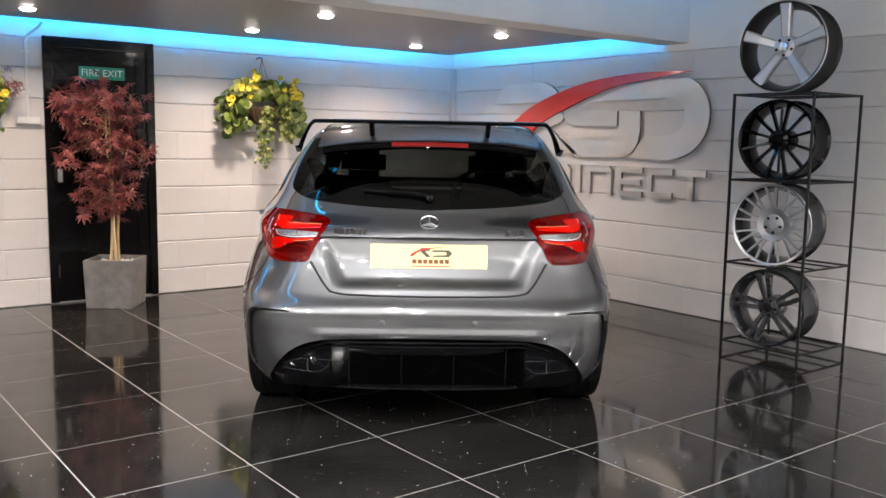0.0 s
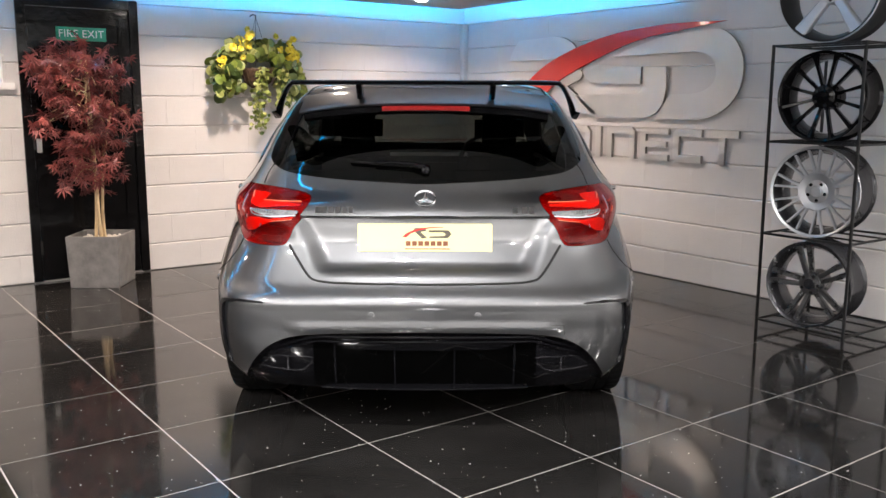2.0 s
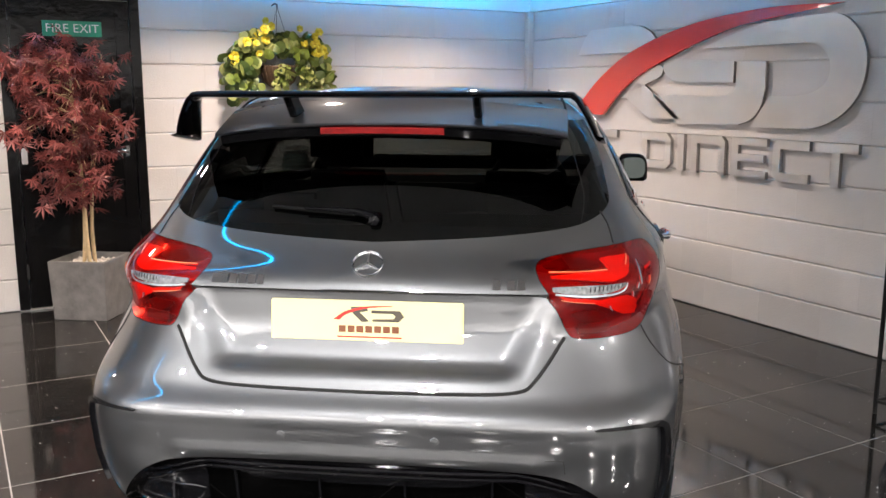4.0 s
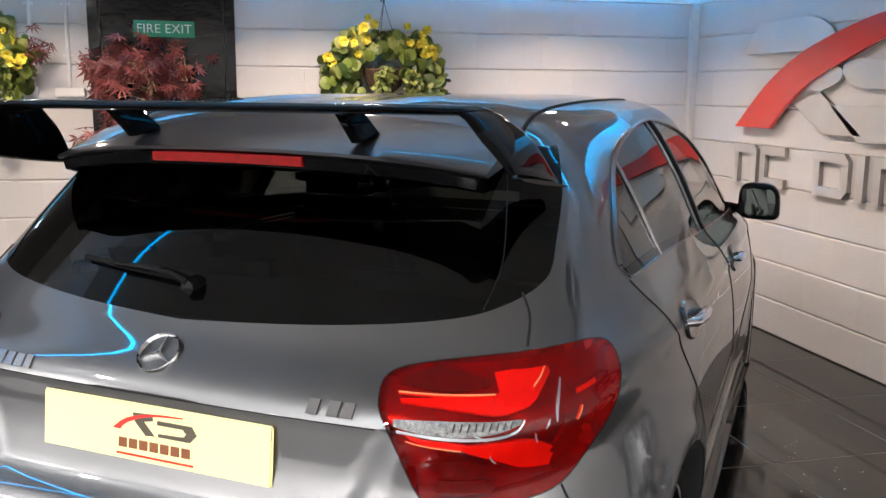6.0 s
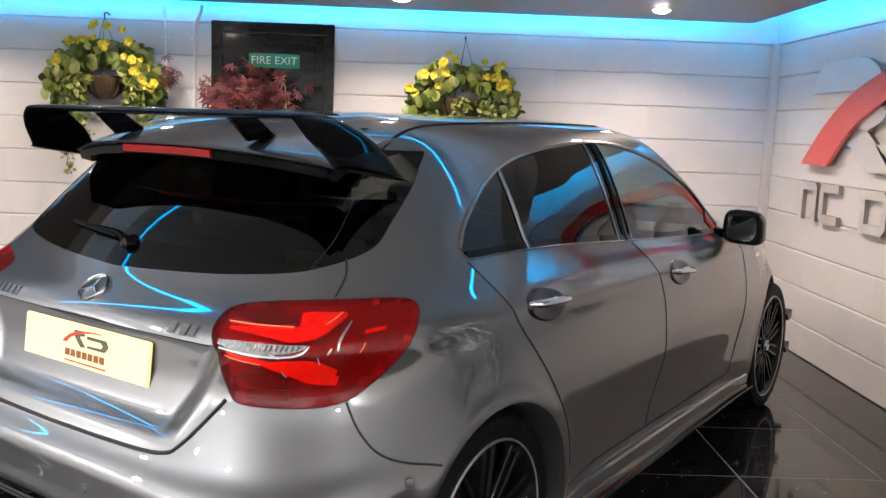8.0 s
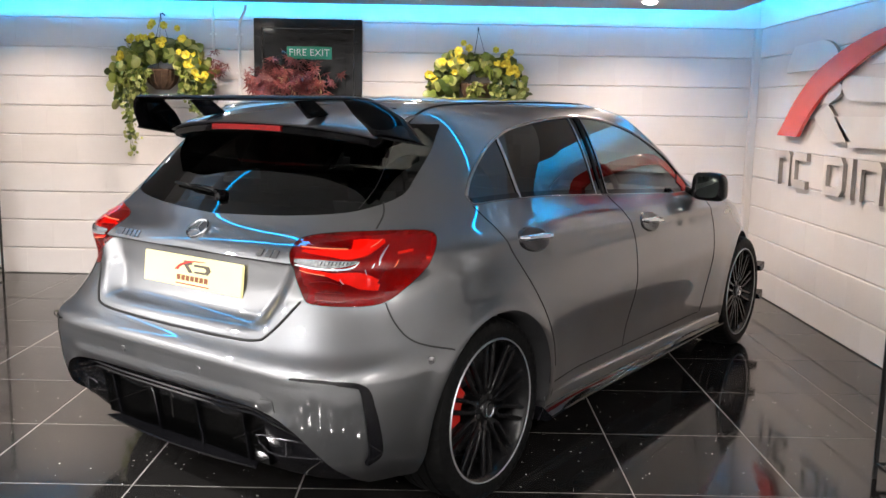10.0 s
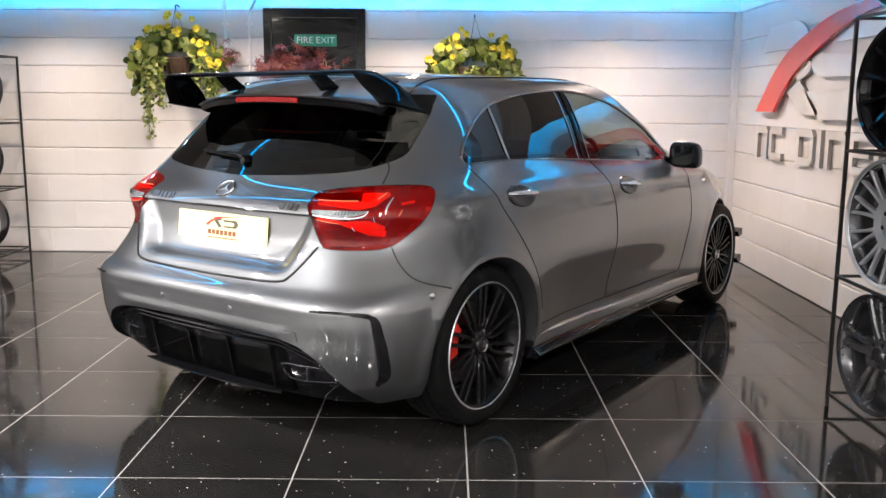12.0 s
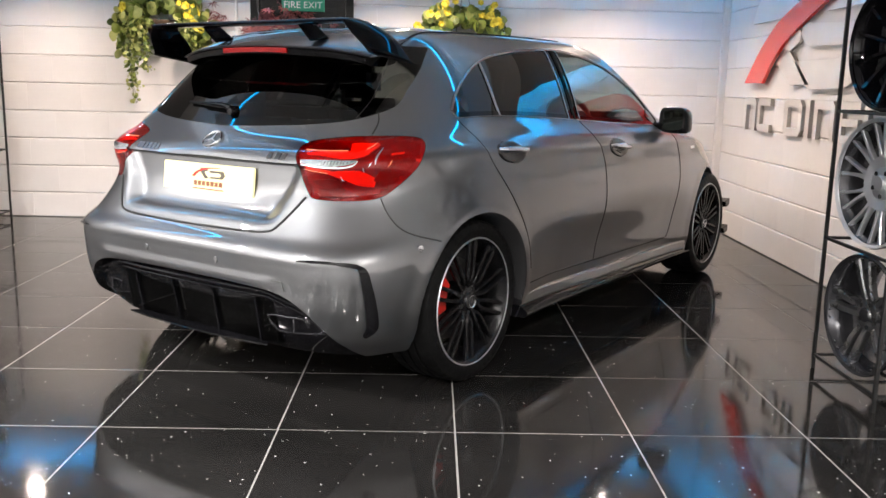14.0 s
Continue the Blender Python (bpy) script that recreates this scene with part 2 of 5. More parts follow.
def tinted(name, tint, rough=0.0, ior=1.6):
    m, t, p = nodes_of(name)
    t.nodes.remove(p)
    lw = add(t, "ShaderNodeLayerWeight", Blend=0.5)
    steep = t.nodes.new("ShaderNodeMath")
    steep.operation, steep.inputs[1].default_value = "POWER", 4.0
    t.links.new(lw.outputs["Facing"], steep.inputs[0])
    fr = t.nodes.new("ShaderNodeMapRange")
    fr.inputs[3].default_value, fr.inputs[4].default_value = ((ior - 1) / (ior + 1)) ** 2, 0.95
    t.links.new(steep.outputs[0], fr.inputs[0])
    tr = t.nodes.new("ShaderNodeBsdfTransparent")
    tr.inputs[0].default_value = (*tint, 1)
    gl = add(t, "ShaderNodeBsdfGlossy", Roughness=rough)
    mx = t.nodes.new("ShaderNodeMixShader")
    for a, b in ((fr.outputs[0], mx.inputs[0]), (tr.outputs[0], mx.inputs[1]), (gl.outputs[0], mx.inputs[2])):
        t.links.new(a, b)
    t.links.new(mx.outputs[0], t.nodes["Material Output"].inputs[0])
    return m


PRIVACY = tinted("privacy_glass", (0.12, 0.127, 0.124))
SIDE_PRIVACY = tinted("dark_side_glass", (0.035, 0.037, 0.037), 0.0, 1.85)
CLEAR = tinted("clear_glass", (0.48, 0.53, 0.51), 0.0, 1.8)
RED_LENS = tinted("red_lens", (0.95, 0.13, 0.09), 0.0, 1.55)

# rings of the body, from the sill to the roof: half width, rear and front end, the squareness of rear and front,
# and the heights at the rear end, beside the rear wheel, beside the mirror and at the front end
RINGS = [
    (0.846, -0.610, 3.36, 7.0, 4.0, 0.190, 0.188, 0.19, 0.17),
    (0.870, -0.655, 3.44, 7.2, 4.0, 0.275, 0.295, 0.29, 0.27),
    (0.884, -0.690, 3.50, 7.4, 3.8, 0.44, 0.45, 0.44, 0.42),
    (0.893, -0.700, 3.52, 6.8, 3.6, 0.56, 0.60, 0.59, 0.56),
    (0.888, -0.645, 3.48, 5.8, 3.5, 0.630, 0.73, 0.72, 0.66),
    (0.873, -0.590, 3.40, 5.0, 3.4, 0.76, 0.84, 0.83, 0.75),
    (0.846, -0.570, 3.26, 8.0, 3.4, 0.885, 0.94, 0.915, 0.83),
    (0.798, -0.470, 2.50, 14.0, 3.6, 0.975, 1.03, 0.975, 0.99),
    (0.706, -0.330, 2.16, 14.0, 4.0, 1.13, 1.20, 1.165, 1.14),
    (0.606, -0.175, 1.76, 14.0, 4.2, 1.275, 1.325, 1.325, 1.29),
    (0.505, -0.080, 1.54, 14.0, 3.6, 1.356, 1.375, 1.381, 1.357),
    (0.300, 0.060, 1.36, 3.4, 3.0, 1.384, 1.399, 1.404, 1.389),
    (0.000, 0.350, 1.00, 3.0, 2.8, 1.398, 1.403, 1.407, 1.405),
]
MID, AXLES, ARCH, HUB_Z = 1.30, (0.035, 2.735), 0.357, 0.322


def ring_point(ring, phi):
    w, yr, yf, nr, nf, *zs = ring
    c, s = math.cos(phi), math.sin(phi)
    n = nf if c < 0 else nr
    r = (abs(c) ** n + abs(s) ** n) ** (-1 / n)
    y = MID - r * c * ((MID - yr) if c > 0 else (yf - MID))
    high = np.clip((0.875 - w) / 0.08, 0, 1) if c > 0 else 0
    draw_in = 0.06 * high * np.clip((0.7 - y) / 0.7, 0, 1.6)
    y += 0.11 * high * (r * s) ** 2 * np.clip((0.15 - y) / 0.4, 0, 1)
    f = np.interp(y, (yr, max(0.15, yr + 0.2), 1.75 if yf > 2 else yf - 0.2, yf), (0, 1, 2, 3))
    i = min(int(f), 2)
    u = f - i
    u = u * u * (3 - 2 * u) if i != 1 else u
    return np.array((w * r * s * (1 - draw_in), y, zs[i] + (zs[i + 1] - zs[i]) * u))


def bump_in(v, lo, hi, edge_lo, edge_hi):
    a = np.clip((v - lo) / edge_lo + 0.5, 0, 1)
    b = np.clip((hi - v) / edge_hi + 0.5, 0, 1)
    return a * a * (3 - 2 * a) * b * b * (3 - 2 * b)


def body_grid(sub=9):
    q = [np.linspace(a, b, n, endpoint=False) for a, b, n in ((0, 0.25, 78), (0.25, 0.5, 90), (0.5, 0.75, 90))]
    phis = np.concatenate([*q, np.linspace(0.75, 1, 26)]) * math.pi
    g = np.array([spline([ring_point(r, p) for r in RINGS], sub) for p in phis])
    # the pillar beside the rear glass flows smoothly into the roof and the flank
    for _ in range(30):
        soft = np.zeros_like(g)
        soft[1:-1, 1:-1] = (g[:-2, 1:-1] + g[2:, 1:-1] + g[1:-1, :-2] + g[1:-1, 2:]) / 4 - g[1:-1, 1:-1]
        hold = bump_in(g[..., 2], 0.97, 1.385, 0.10, 0.03) * bump_in(g[..., 0], 0.40, 2, 0.2, 1) * np.clip((0.9 - g[..., 1]) / 0.4, 0, 1)
        g = g + 0.5 * hold[..., None] * soft
    x, y, z = g[..., 0].copy(), g[..., 1].copy(), g[..., 2].copy()
    rear = np.clip((-0.25 - y) / 0.1, 0, 1)
    g[..., 1] += 0.038 * rear * bump_in(x, -1, 0.385 + 0.10 * (z - 0.66) / 0.2, 1, 0.10) * bump_in(z, 0.672, 0.865, 0.035, 0.016)
    g[..., 1] -= 0.010 * rear * np.exp(-((z - 0.462) / 0.016) ** 2) * bump_in(x, -1, 0.50, 1, 0.1)
    g[..., 1] += 0.005 * rear * np.clip((0.552 - z) / 0.016, 0, 1) * np.clip((z - 0.40) / 0.05, 0, 1)
    for ya in AXLES:
        d = np.hypot(y - ya, z - HUB_Z)
        g[..., 0] += 0.010 * np.exp(-((d - ARCH - 0.012) / 0.03) ** 2) * (x > 0.6)
    side = bump_in(y, 0.55, 2.15, 0.4, 0.4) * (x > 0.6)
    under = np.clip((0.655 + 0.03 * (y - 1.3) - z) / 0.27, 0, 1)
    g[..., 0] -= 0.034 * side * under * under * (3 - 2 * under)
    g[..., 0] += 0.006 * (x > 0.5) * np.exp(-((z - 0.885 - 0.02 * np.clip(1.2 - y, -1, 1)) / 0.018) ** 2) * bump_in(y, 0.0, 2.9, 0.5, 0.5)
    return g


GRID = body_grid()
NC, NR = GRID.shape[:2]
HALF = GRID.reshape(-1, 3)
HALF[:, 0] = np.maximum(HALF[:, 0], 0)
QUADS = np.array([(i * NR + j, (i + 1) * NR + j, (i + 1) * NR + j + 1, i * NR + j + 1) for i in range(NC - 1) for j in range(NR - 1)])
SKIN = BVHTree.FromPolygons([Vector(v) for v in HALF], [tuple(int(k) for k in q) for q in QUADS])
C35, S35 = math.cos(radians(35)), math.sin(radians(35))
# for each way of looking at the body: the two axes of the view and its direction
VIEWS = {"side": ((0, 1, 0), (0, 0, 1), (-1, 0, 0)), "rear": ((1, 0, 0), (0, 0, 1), (0, 1, 0)),
         "front": ((1, 0, 0), (0, 0, 1), (0, -1, 0)), "corner": ((C35, S35, 0), (0, 0, 1), (-S35, C35, 0)),
         "top": ((1, 0, 0), (0, 1, 0), (0, 0, -1))}


def on_body(view, u, w, off=0.0):
    """The point of the right half of the skin at (u, w) of a view, lifted off it."""
    a, b, d = [Vector(k) for k in VIEWS[view]]
    hit, n, _, _ = SKIN.ray_cast(a * u + b * w - d * 6, d)
    if hit is None:
        hit, n, _, _ = SKIN.find_nearest(a * u + b * w + (Vector((0.8, 0, 0)) if view == "side" else Vector((0, -0.5, 0)) if view == "rear" else Vector((0.4, -0.3, 0))))
    if n.dot(d) > 0:
        n = -n
    return hit + n * off


def inside(poly, p):
    x, y = p[:, 0], p[:, 1]
    ok = np.zeros(len(p), bool)
    q = np.array(poly)
    for (x0, y0), (x1, y1) in zip(q, np.roll(q, -1, 0)):
        c = (y0 > y) != (y1 > y)
        ok ^= c & (x < (x1 - x0) * (y - y0) / ((y1 - y0) or 1e-9) + x0)
    return ok


def nearest_on(poly, p):
    best = None
    q = np.array(poly)
    for a, b in zip(q, np.roll(q, -1, 0)):
        e = b - a
        t = np.clip(np.dot(p - a, e) / max(np.dot(e, e), 1e-12), 0, 1)
        c = a + t * e
        d = np.hypot(*(p - c))
        if best is None or d < best[0]:
            best = (d, c)
    return best


# outlines on the skin
DLO_TOP = spline([(0.022, 1.058), (0.078, 1.118), (0.19, 1.192), (0.335, 1.252), (0.52, 1.290), (0.76, 1.316), (1.03, 1.327), (1.25, 1.314), (1.47, 1.272), (1.66, 1.204), (1.84, 1.113), (2.02, 0.985)], 4)
DLO_LOW = spline([(2.03, 0.956), (1.75, 0.966), (1.43, 0.982), (1.0, 1.006), (0.55, 1.030), (0.26, 1.036), (0.04, 1.033)], 4)
DLO = DLO_TOP + DLO_LOW
REAR_GLASS = spline([(0.0, 0.984), (0.30, 0.997), (0.50, 1.015), (0.592, 1.036), (0.645, 1.072), (0.640, 1.13), (0.622, 1.21), (0.600, 1.262)], 5) + [(0.582, 1.30), (0.0, 1.315)]
REAR_GLASS = [(-0.05, 0.984)] + REAR_GLASS + [(-0.05, 1.315)]
WINDSCREEN = [(-0.05, 1.005), (0.45, 1.015), (0.66, 1.03), (0.60, 1.16), (0.52, 1.275), (0.45, 1.315), (-0.05, 1.33)]
LAMP = spline([(0.064, 0.905), (0.080, 0.934), (0.121, 0.952), (0.215, 0.966), (0.33, 0.974), (0.46, 0.972), (0.512, 0.958), (0.520, 0.925), (0.500, 0.872), (0.465, 0.832), (0.42, 0.794), (0.368, 0.762), (0.30, 0.752), (0.20, 0.752), (0.132, 0.757), (0.112, 0.782), (0.088, 0.836), (0.070, 0.880)], 3, True)
DIFFUSER = [(-0.05, 0.446)] + spline([(0.0, 0.446), (0.30, 0.442), (0.484, 0.431), (0.585, 0.393), (0.655, 0.325), (0.705, 0.245)], 4) + [(0.72, 0.10), (-0.05, 0.10)]


def circle(y, z, r, n=72):
    return [(y + r * math.cos(2 * math.pi * k / n), z + r * math.sin(2 * math.pi * k / n)) for k in range(n)]


REGIONS = [("arch", "side", circle(AXLES[0], HUB_Z, ARCH)), ("arch", "side", circle(AXLES[1], HUB_Z, ARCH)),
           ("side_glass", "side", DLO), ("lamp", "corner", LAMP), ("rear_glass", "rear", REAR_GLASS),
           ("windscreen", "front", WINDSCREEN), ("diffuser", "rear", DIFFUSER)]
mid = HALF[QUADS].mean(1)
e1, e2 = HALF[QUADS[:, 2]] - HALF[QUADS[:, 0]], HALF[QUADS[:, 3]] - HALF[QUADS[:, 1]]
nrm = np.cross(e1, e2)
nrm /= np.maximum(np.linalg.norm(nrm, axis=1, keepdims=True), 1e-9)
nrm *= np.sign((nrm * (mid - np.array((0, 1.3, 0.75)))).sum(1, keepdims=True))
KIND = np.zeros(len(QUADS), int)
NAMES = ["body"]
for name, view, poly in REGIONS:
    a, b, d = [np.array(k, float) for k in VIEWS[view]]
    face = (nrm @ d < -0.15) & (mid @ d < (-0.45 if view == "side" else 0.3 if view == "rear" else 0.0 if view == "front" else 0.3))
    ok = face & inside(poly, np.stack([mid @ a, mid @ b], 1)) & (KIND == 0)
    NAMES.append(name)
    k = len(NAMES) - 1
    KIND[ok] = k
    touch = np.zeros(len(HALF), int)
    touch[QUADS[ok].ravel()] |= 1
    touch[QUADS[~ok].ravel()] |= 2
    for v in np.nonzero(touch == 3)[0]:
        p = np.array((HALF[v] @ a, HALF[v] @ b))
        dist, c = nearest_on(poly, p)
        if dist < 0.03:
            x0 = HALF[v, 0]
            HALF[v] = on_body(view, c[0], c[1])
            if x0 < 1e-5:
                HALF[v, 0] = 0


def skin(kinds, both=True, flip=False, move=None):
    """The faces of the skin of some kinds, of both halves or one."""
    pick = np.isin(KIND, kinds)
    used = np.unique(QUADS[pick])
    bm = bmesh.new()
    for s in ((1, -1) if both else ((-1,) if flip else (1,))):
        co = HALF[used] if move is None else move(used)
        vs = {int(u): bm.verts.new((s * c[0], c[1], c[2])) for u, c in zip(used, co)}
        for q in QUADS[pick]:
            f = [vs[int(k)] for k in q]
            try:
                bm.faces.new(f if s > 0 else f[::-1])
            except ValueError:
                pass
    bmesh.ops.remove_doubles(bm, verts=bm.verts, dist=0.0004)
    bmesh.ops.dissolve_degenerate(bm, edges=bm.edges, dist=0.0002)
    bmesh.ops.recalc_face_normals(bm, faces=bm.faces)
    return bm


def line_on(view, pts, off=0.0005, steps=6, sx=1):
    out = [on_body(view, u, w, off) for u, w in spline(pts, steps)]
    return [Vector((sx * p.x, p.y, p.z)) for p in out]


def ribbon(view, pts, half, off, thick=0.004, steps=6, sx=1, cross=3):
    """A flat band of some width along a line on the skin; half is one half width or one for each point."""
    line = np.array(spline([(*p, (half if not isinstance(half, (list, tuple)) else half[i])) for i, p in enumerate(pts)], steps))
    d = np.gradient(line[:, :2], axis=0)
    d /= np.linalg.norm(d, axis=1, keepdims=True)
    nn = np.stack([-d[:, 1], d[:, 0]], 1)
    bm = bmesh.new()
    rows = []
    for (u, w, h), n in zip(line, nn):
        row = [on_body(view, u + n[0] * h * k, w + n[1] * h * k, off) for k in np.linspace(-1, 1, cross)]
        low = [on_body(view, u + n[0] * h * k, w + n[1] * h * k, off - thick) for k in (1, -1)]
        rows.append([bm.verts.new((sx * p.x, p.y, p.z)) for p in row + low])
    m = cross + 2
    for a, b in zip(rows, rows[1:]):
        for k in range(m):
            bm.faces.new((a[k], a[(k + 1) % m], b[(k + 1) % m], b[k]))
    bm.faces.new(rows[0]), bm.faces.new(rows[-1][::-1])
    bmesh.ops.recalc_face_normals(bm, faces=bm.faces)
    return bm


def kinds_of(name):
    return [i for i, n in enumerate(NAMES) if n == name]


car = thing("car", CAR, "grey metallic five door hatchback parked on the tiles", "car")
body = part("body", skin([0]), PAINT, car)
part("rear_window", skin(kinds_of("rear_glass")), PRIVACY, car, "dark tinted rear window")
part("windscreen", skin(kinds_of("windscreen")), CLEAR, car, "clear windscreen")


def hollow(used):
    """The diffuser lies deeper than its rim."""
    co = HALF[used].copy()
    pick = np.isin(KIND, kinds_of("diffuser"))
    rim = set(QUADS[~pick].ravel()) & set(QUADS[pick].ravel())
    for k, u in enumerate(used):
        if u not in rim:
            co[k, 1] += 0.045
    return co


part("diffuser", skin(kinds_of("diffuser"), move=hollow), BLACK_GLOSS, car, "gloss black rear diffuser")

def one_piece(bm):
    """Drops slivers that hang on no edge of the largest piece."""
    left, best = set(bm.faces), set()
    while left:
        todo = [left.pop()]
        got = set(todo)
        while todo:
            for e in todo.pop().edges:
                for f in e.link_faces:
                    if f in left:
                        left.discard(f), got.add(f), todo.append(f)
        best = max(best, got, key=len)
    bmesh.ops.delete(bm, geom=[f for f in bm.faces if f not in best], context="FACES")
    bmesh.ops.delete(bm, geom=[v for v in bm.verts if not v.link_faces], context="VERTS")


# side windows, split into panes by the pillar and the quarter divider
for sx in (1, -1):
    bm = skin(kinds_of("side_glass"), False, sx < 0)
    bm.faces.index_update()
    cuts = {"quarter_window": [], "rear_door_window": [], "pillar_trim": [], "front_door_window": []}
    for f in bm.faces:
        c = f.calc_center_median()
        t = (c.z - 1.01) / 0.31
        q, p0, p1 = 0.317 + 0.018 * t, 0.883 + 0.075 * t, 0.99 + 0.06 * t
        key = "quarter_window" if c.y < q else "rear_door_window" if c.y < p0 else "pillar_trim" if c.y < p1 else "front_door_window"
        cuts[key].append(f.index)
    for key, idx in cuts.items():
        b2 = bm.copy()
        b2.faces.ensure_lookup_table()
        keep = set(idx)
        bmesh.ops.delete(b2, geom=[f for f in b2.faces if f.index not in keep], context="FACES")
        one_piece(b2)
        part(key, b2, {"pillar_trim": BLACK_GLOSS, "front_door_window": CLEAR}.get(key, SIDE_PRIVACY), car, {"pillar_trim": "gloss black door pillar", "front_door_window": "clear door glass"}.get(key, "dark tinted glass"))
    bm.free()
    part("window_trim", tube(line_on("side", DLO_LOW[::2] + [DLO_TOP[0]], 0.003, 2, sx), 0.0028, 8), SATIN, car, "polished window trim strip")
    part("window_seal", ribbon("side", [(u, w + 0.010) for u, w in DLO_LOW[::4]], 0.009, 0.004, 0.006, 4, sx), BLACK_GLOSS, car, "gloss black window seal")
    part("window_trim", tube(line_on("side", DLO_TOP[::2], 0.002, 2, sx), 0.0070, 8), SATIN, car, "satin window trim strip")
    part("window_divider", tube(line_on("side", [(0.317, 1.036), (0.326, 1.15), (0.335, 1.252)], 0.002, 6, sx), 0.006, 6), SATIN, car)
    part("window_seal", tube(line_on("side", [(0.94, 1.008), (0.975, 1.16), (1.015, 1.322)], 0.003, 6, sx), 0.006, 6), SEAM, car)
    for e in (0.883, 0.990):
        part("pillar_edge", tube(line_on("side", [(e, 1.010), (e + 0.035, 1.16), (e + 0.07, 1.320)], 0.002, 6, sx), 0.0042, 6), SATIN, car)
    part("mirror_sail", ribbon("side", [(1.90, 0.972), (1.93, 1.02), (1.95, 1.05)], [0.075, 0.04, 0.006], 0.004, 0.01, 5, sx), BLACK_GLOSS, car, "black mirror corner plate")

# tail lamps: a red lens over a housing with light guides and a reversing strip
for sx in (1, -1):
    lamp = part("tail_lamp", skin(kinds_of("lamp"), False, sx < 0), RED_LENS, car, "red tail lamp with clear reversing strip")
    def deep(used):
        pick = np.isin(KIND, kinds_of("lamp"))
        rim = set(QUADS[~pick].ravel()) & set(QUADS[pick].ravel())
        depth = np.array([0.001 if u in rim else 0.030 for u in used])
        return HALF[used] + np.array((-S35, C35, 0)) * depth[:, None]
    part("housing", skin(kinds_of("lamp"), False, sx < 0, deep), LAMP_RED, lamp)
    part("housing_edge", tube([p for p in line_on("corner", LAMP[::2] + [LAMP[0]], -0.0006, 2, sx)], 0.0013, 6), SEAM, lamp)
    for pts, half, off, mat, name in (
            ([(0.100, 0.916), (0.18, 0.916), (0.250, 0.914), (0.300, 0.926)], [0.002, 0.006, 0.012, 0.016], -0.006, LAMP_BRIGHT, "light_guide"),
            ([(0.262, 0.932), (0.300, 0.932), (0.330, 0.940), (0.362, 0.950)], [0.019, 0.022, 0.014, 0.004], -0.005, LAMP_BRIGHT, "light_guide"),
            ([(0.100, 0.862), (0.160, 0.853), (0.215, 0.843)], [0.002, 0.006, 0.006], -0.006, LAMP_BRIGHT, "light_guide"),
            ([(0.195, 0.846), (0.255, 0.838), (0.300, 0.828), (0.352, 0.812)], [0.006, 0.019, 0.026, 0.016], -0.005, LAMP_BRIGHT, "light_guide"),
            ([(0.352, 0.818), (0.368, 0.850), (0.374, 0.885)], [0.008, 0.005, 0.002], -0.004, LAMP_RED, "light_guide"),
            ([(0.405, 0.915), (0.450, 0.920)], 0.0035, -0.002, LAMP_BRIGHT, "side_marker"),
            ([(0.084, 0.884), (0.150, 0.880), (0.235, 0.883), (0.285, 0.890)], [0.005, 0.0115, 0.009, 0.003], 0.0012, LAMP_CLEAR, "reversing_strip"),
            ([(0.088, 0.873), (0.16, 0.8665), (0.235, 0.8675), (0.274, 0.876), (0.290, 0.891)], [0.0014, 0.0024, 0.0022, 0.0018, 0.001], 0.0022, SILVER, "strip_edge"),
            ([(0.100, 0.922), (0.17, 0.922), (0.252, 0.924)], 0.0009, 0.0012, GUIDE_EDGE, "guide_edge_glint"),
            ([(0.352, 0.951), (0.338, 0.940), (0.320, 0.930)], 0.0011, 0.0012, GUIDE_EDGE, "guide_edge_glint"),
            ([(0.102, 0.857), (0.135, 0.852), (0.185, 0.847)], 0.0009, 0.0012, GUIDE_EDGE, "guide_edge_glint"),
            # the next five slivers are glints of light painted on the lens
            ([(0.206, 0.872), (0.216, 0.868), (0.226, 0.863)], [0.0006, 0.0016, 0.0006], 0.0014, SILVER, "guide_edge_glint"),
            ([(0.328, 0.872), (0.333, 0.880), (0.337, 0.887)], [0.0006, 0.0018, 0.0006], 0.0014, SILVER, "guide_edge_glint"),
            ([(0.309, 0.868), (0.310, 0.860), (0.313, 0.852)], [0.0006, 0.0012, 0.0006], 0.0014, SILVER, "guide_edge_glint"),
            ([(0.232, 0.836), (0.236, 0.828), (0.243, 0.822)], [0.0006, 0.0014, 0.0006], 0.0014, SILVER, "guide_edge_glint"),
            ([(0.395, 0.872), (0.402, 0.882), (0.407, 0.893)], [0.0006, 0.0012, 0.0006], 0.0014, GUIDE_EDGE, "guide_edge_glint"),
            ([(0.350, 0.880), (0.354, 0.903), (0.374, 0.935)], [0.001, 0.0030, 0.001], 0.0014, SILVER, "guide_edge_glint"),
            ([(0.150, 0.779), (0.245, 0.777)], 0.011, -0.006, LAMP_DARK, "fog_lens"),
            ([(0.105, 0.938), (0.18, 0.944), (0.25, 0.942)], [0.003, 0.014, 0.004], -0.010, LAMP_DARK, "upper_pocket"),
            ([(0.130, 0.815), (0.19, 0.805), (0.235, 0.805)], [0.004, 0.018, 0.006], -0.010, LAMP_DARK, "lower_pocket")):
        part(name, ribbon("corner", pts, half, off, 0.006, 5, sx, 5), mat, lamp)

    for k in range(9):
        u = 0.172 + 0.0115 * k
        part("strip_rib", ribbon("corner", [(u, 0.8765 + 0.0006 * k), (u + 0.005, 0.8885 + 0.0003 * k)], 0.0011, 0.0028, 0.003, 2, sx), GUNMETAL, lamp)

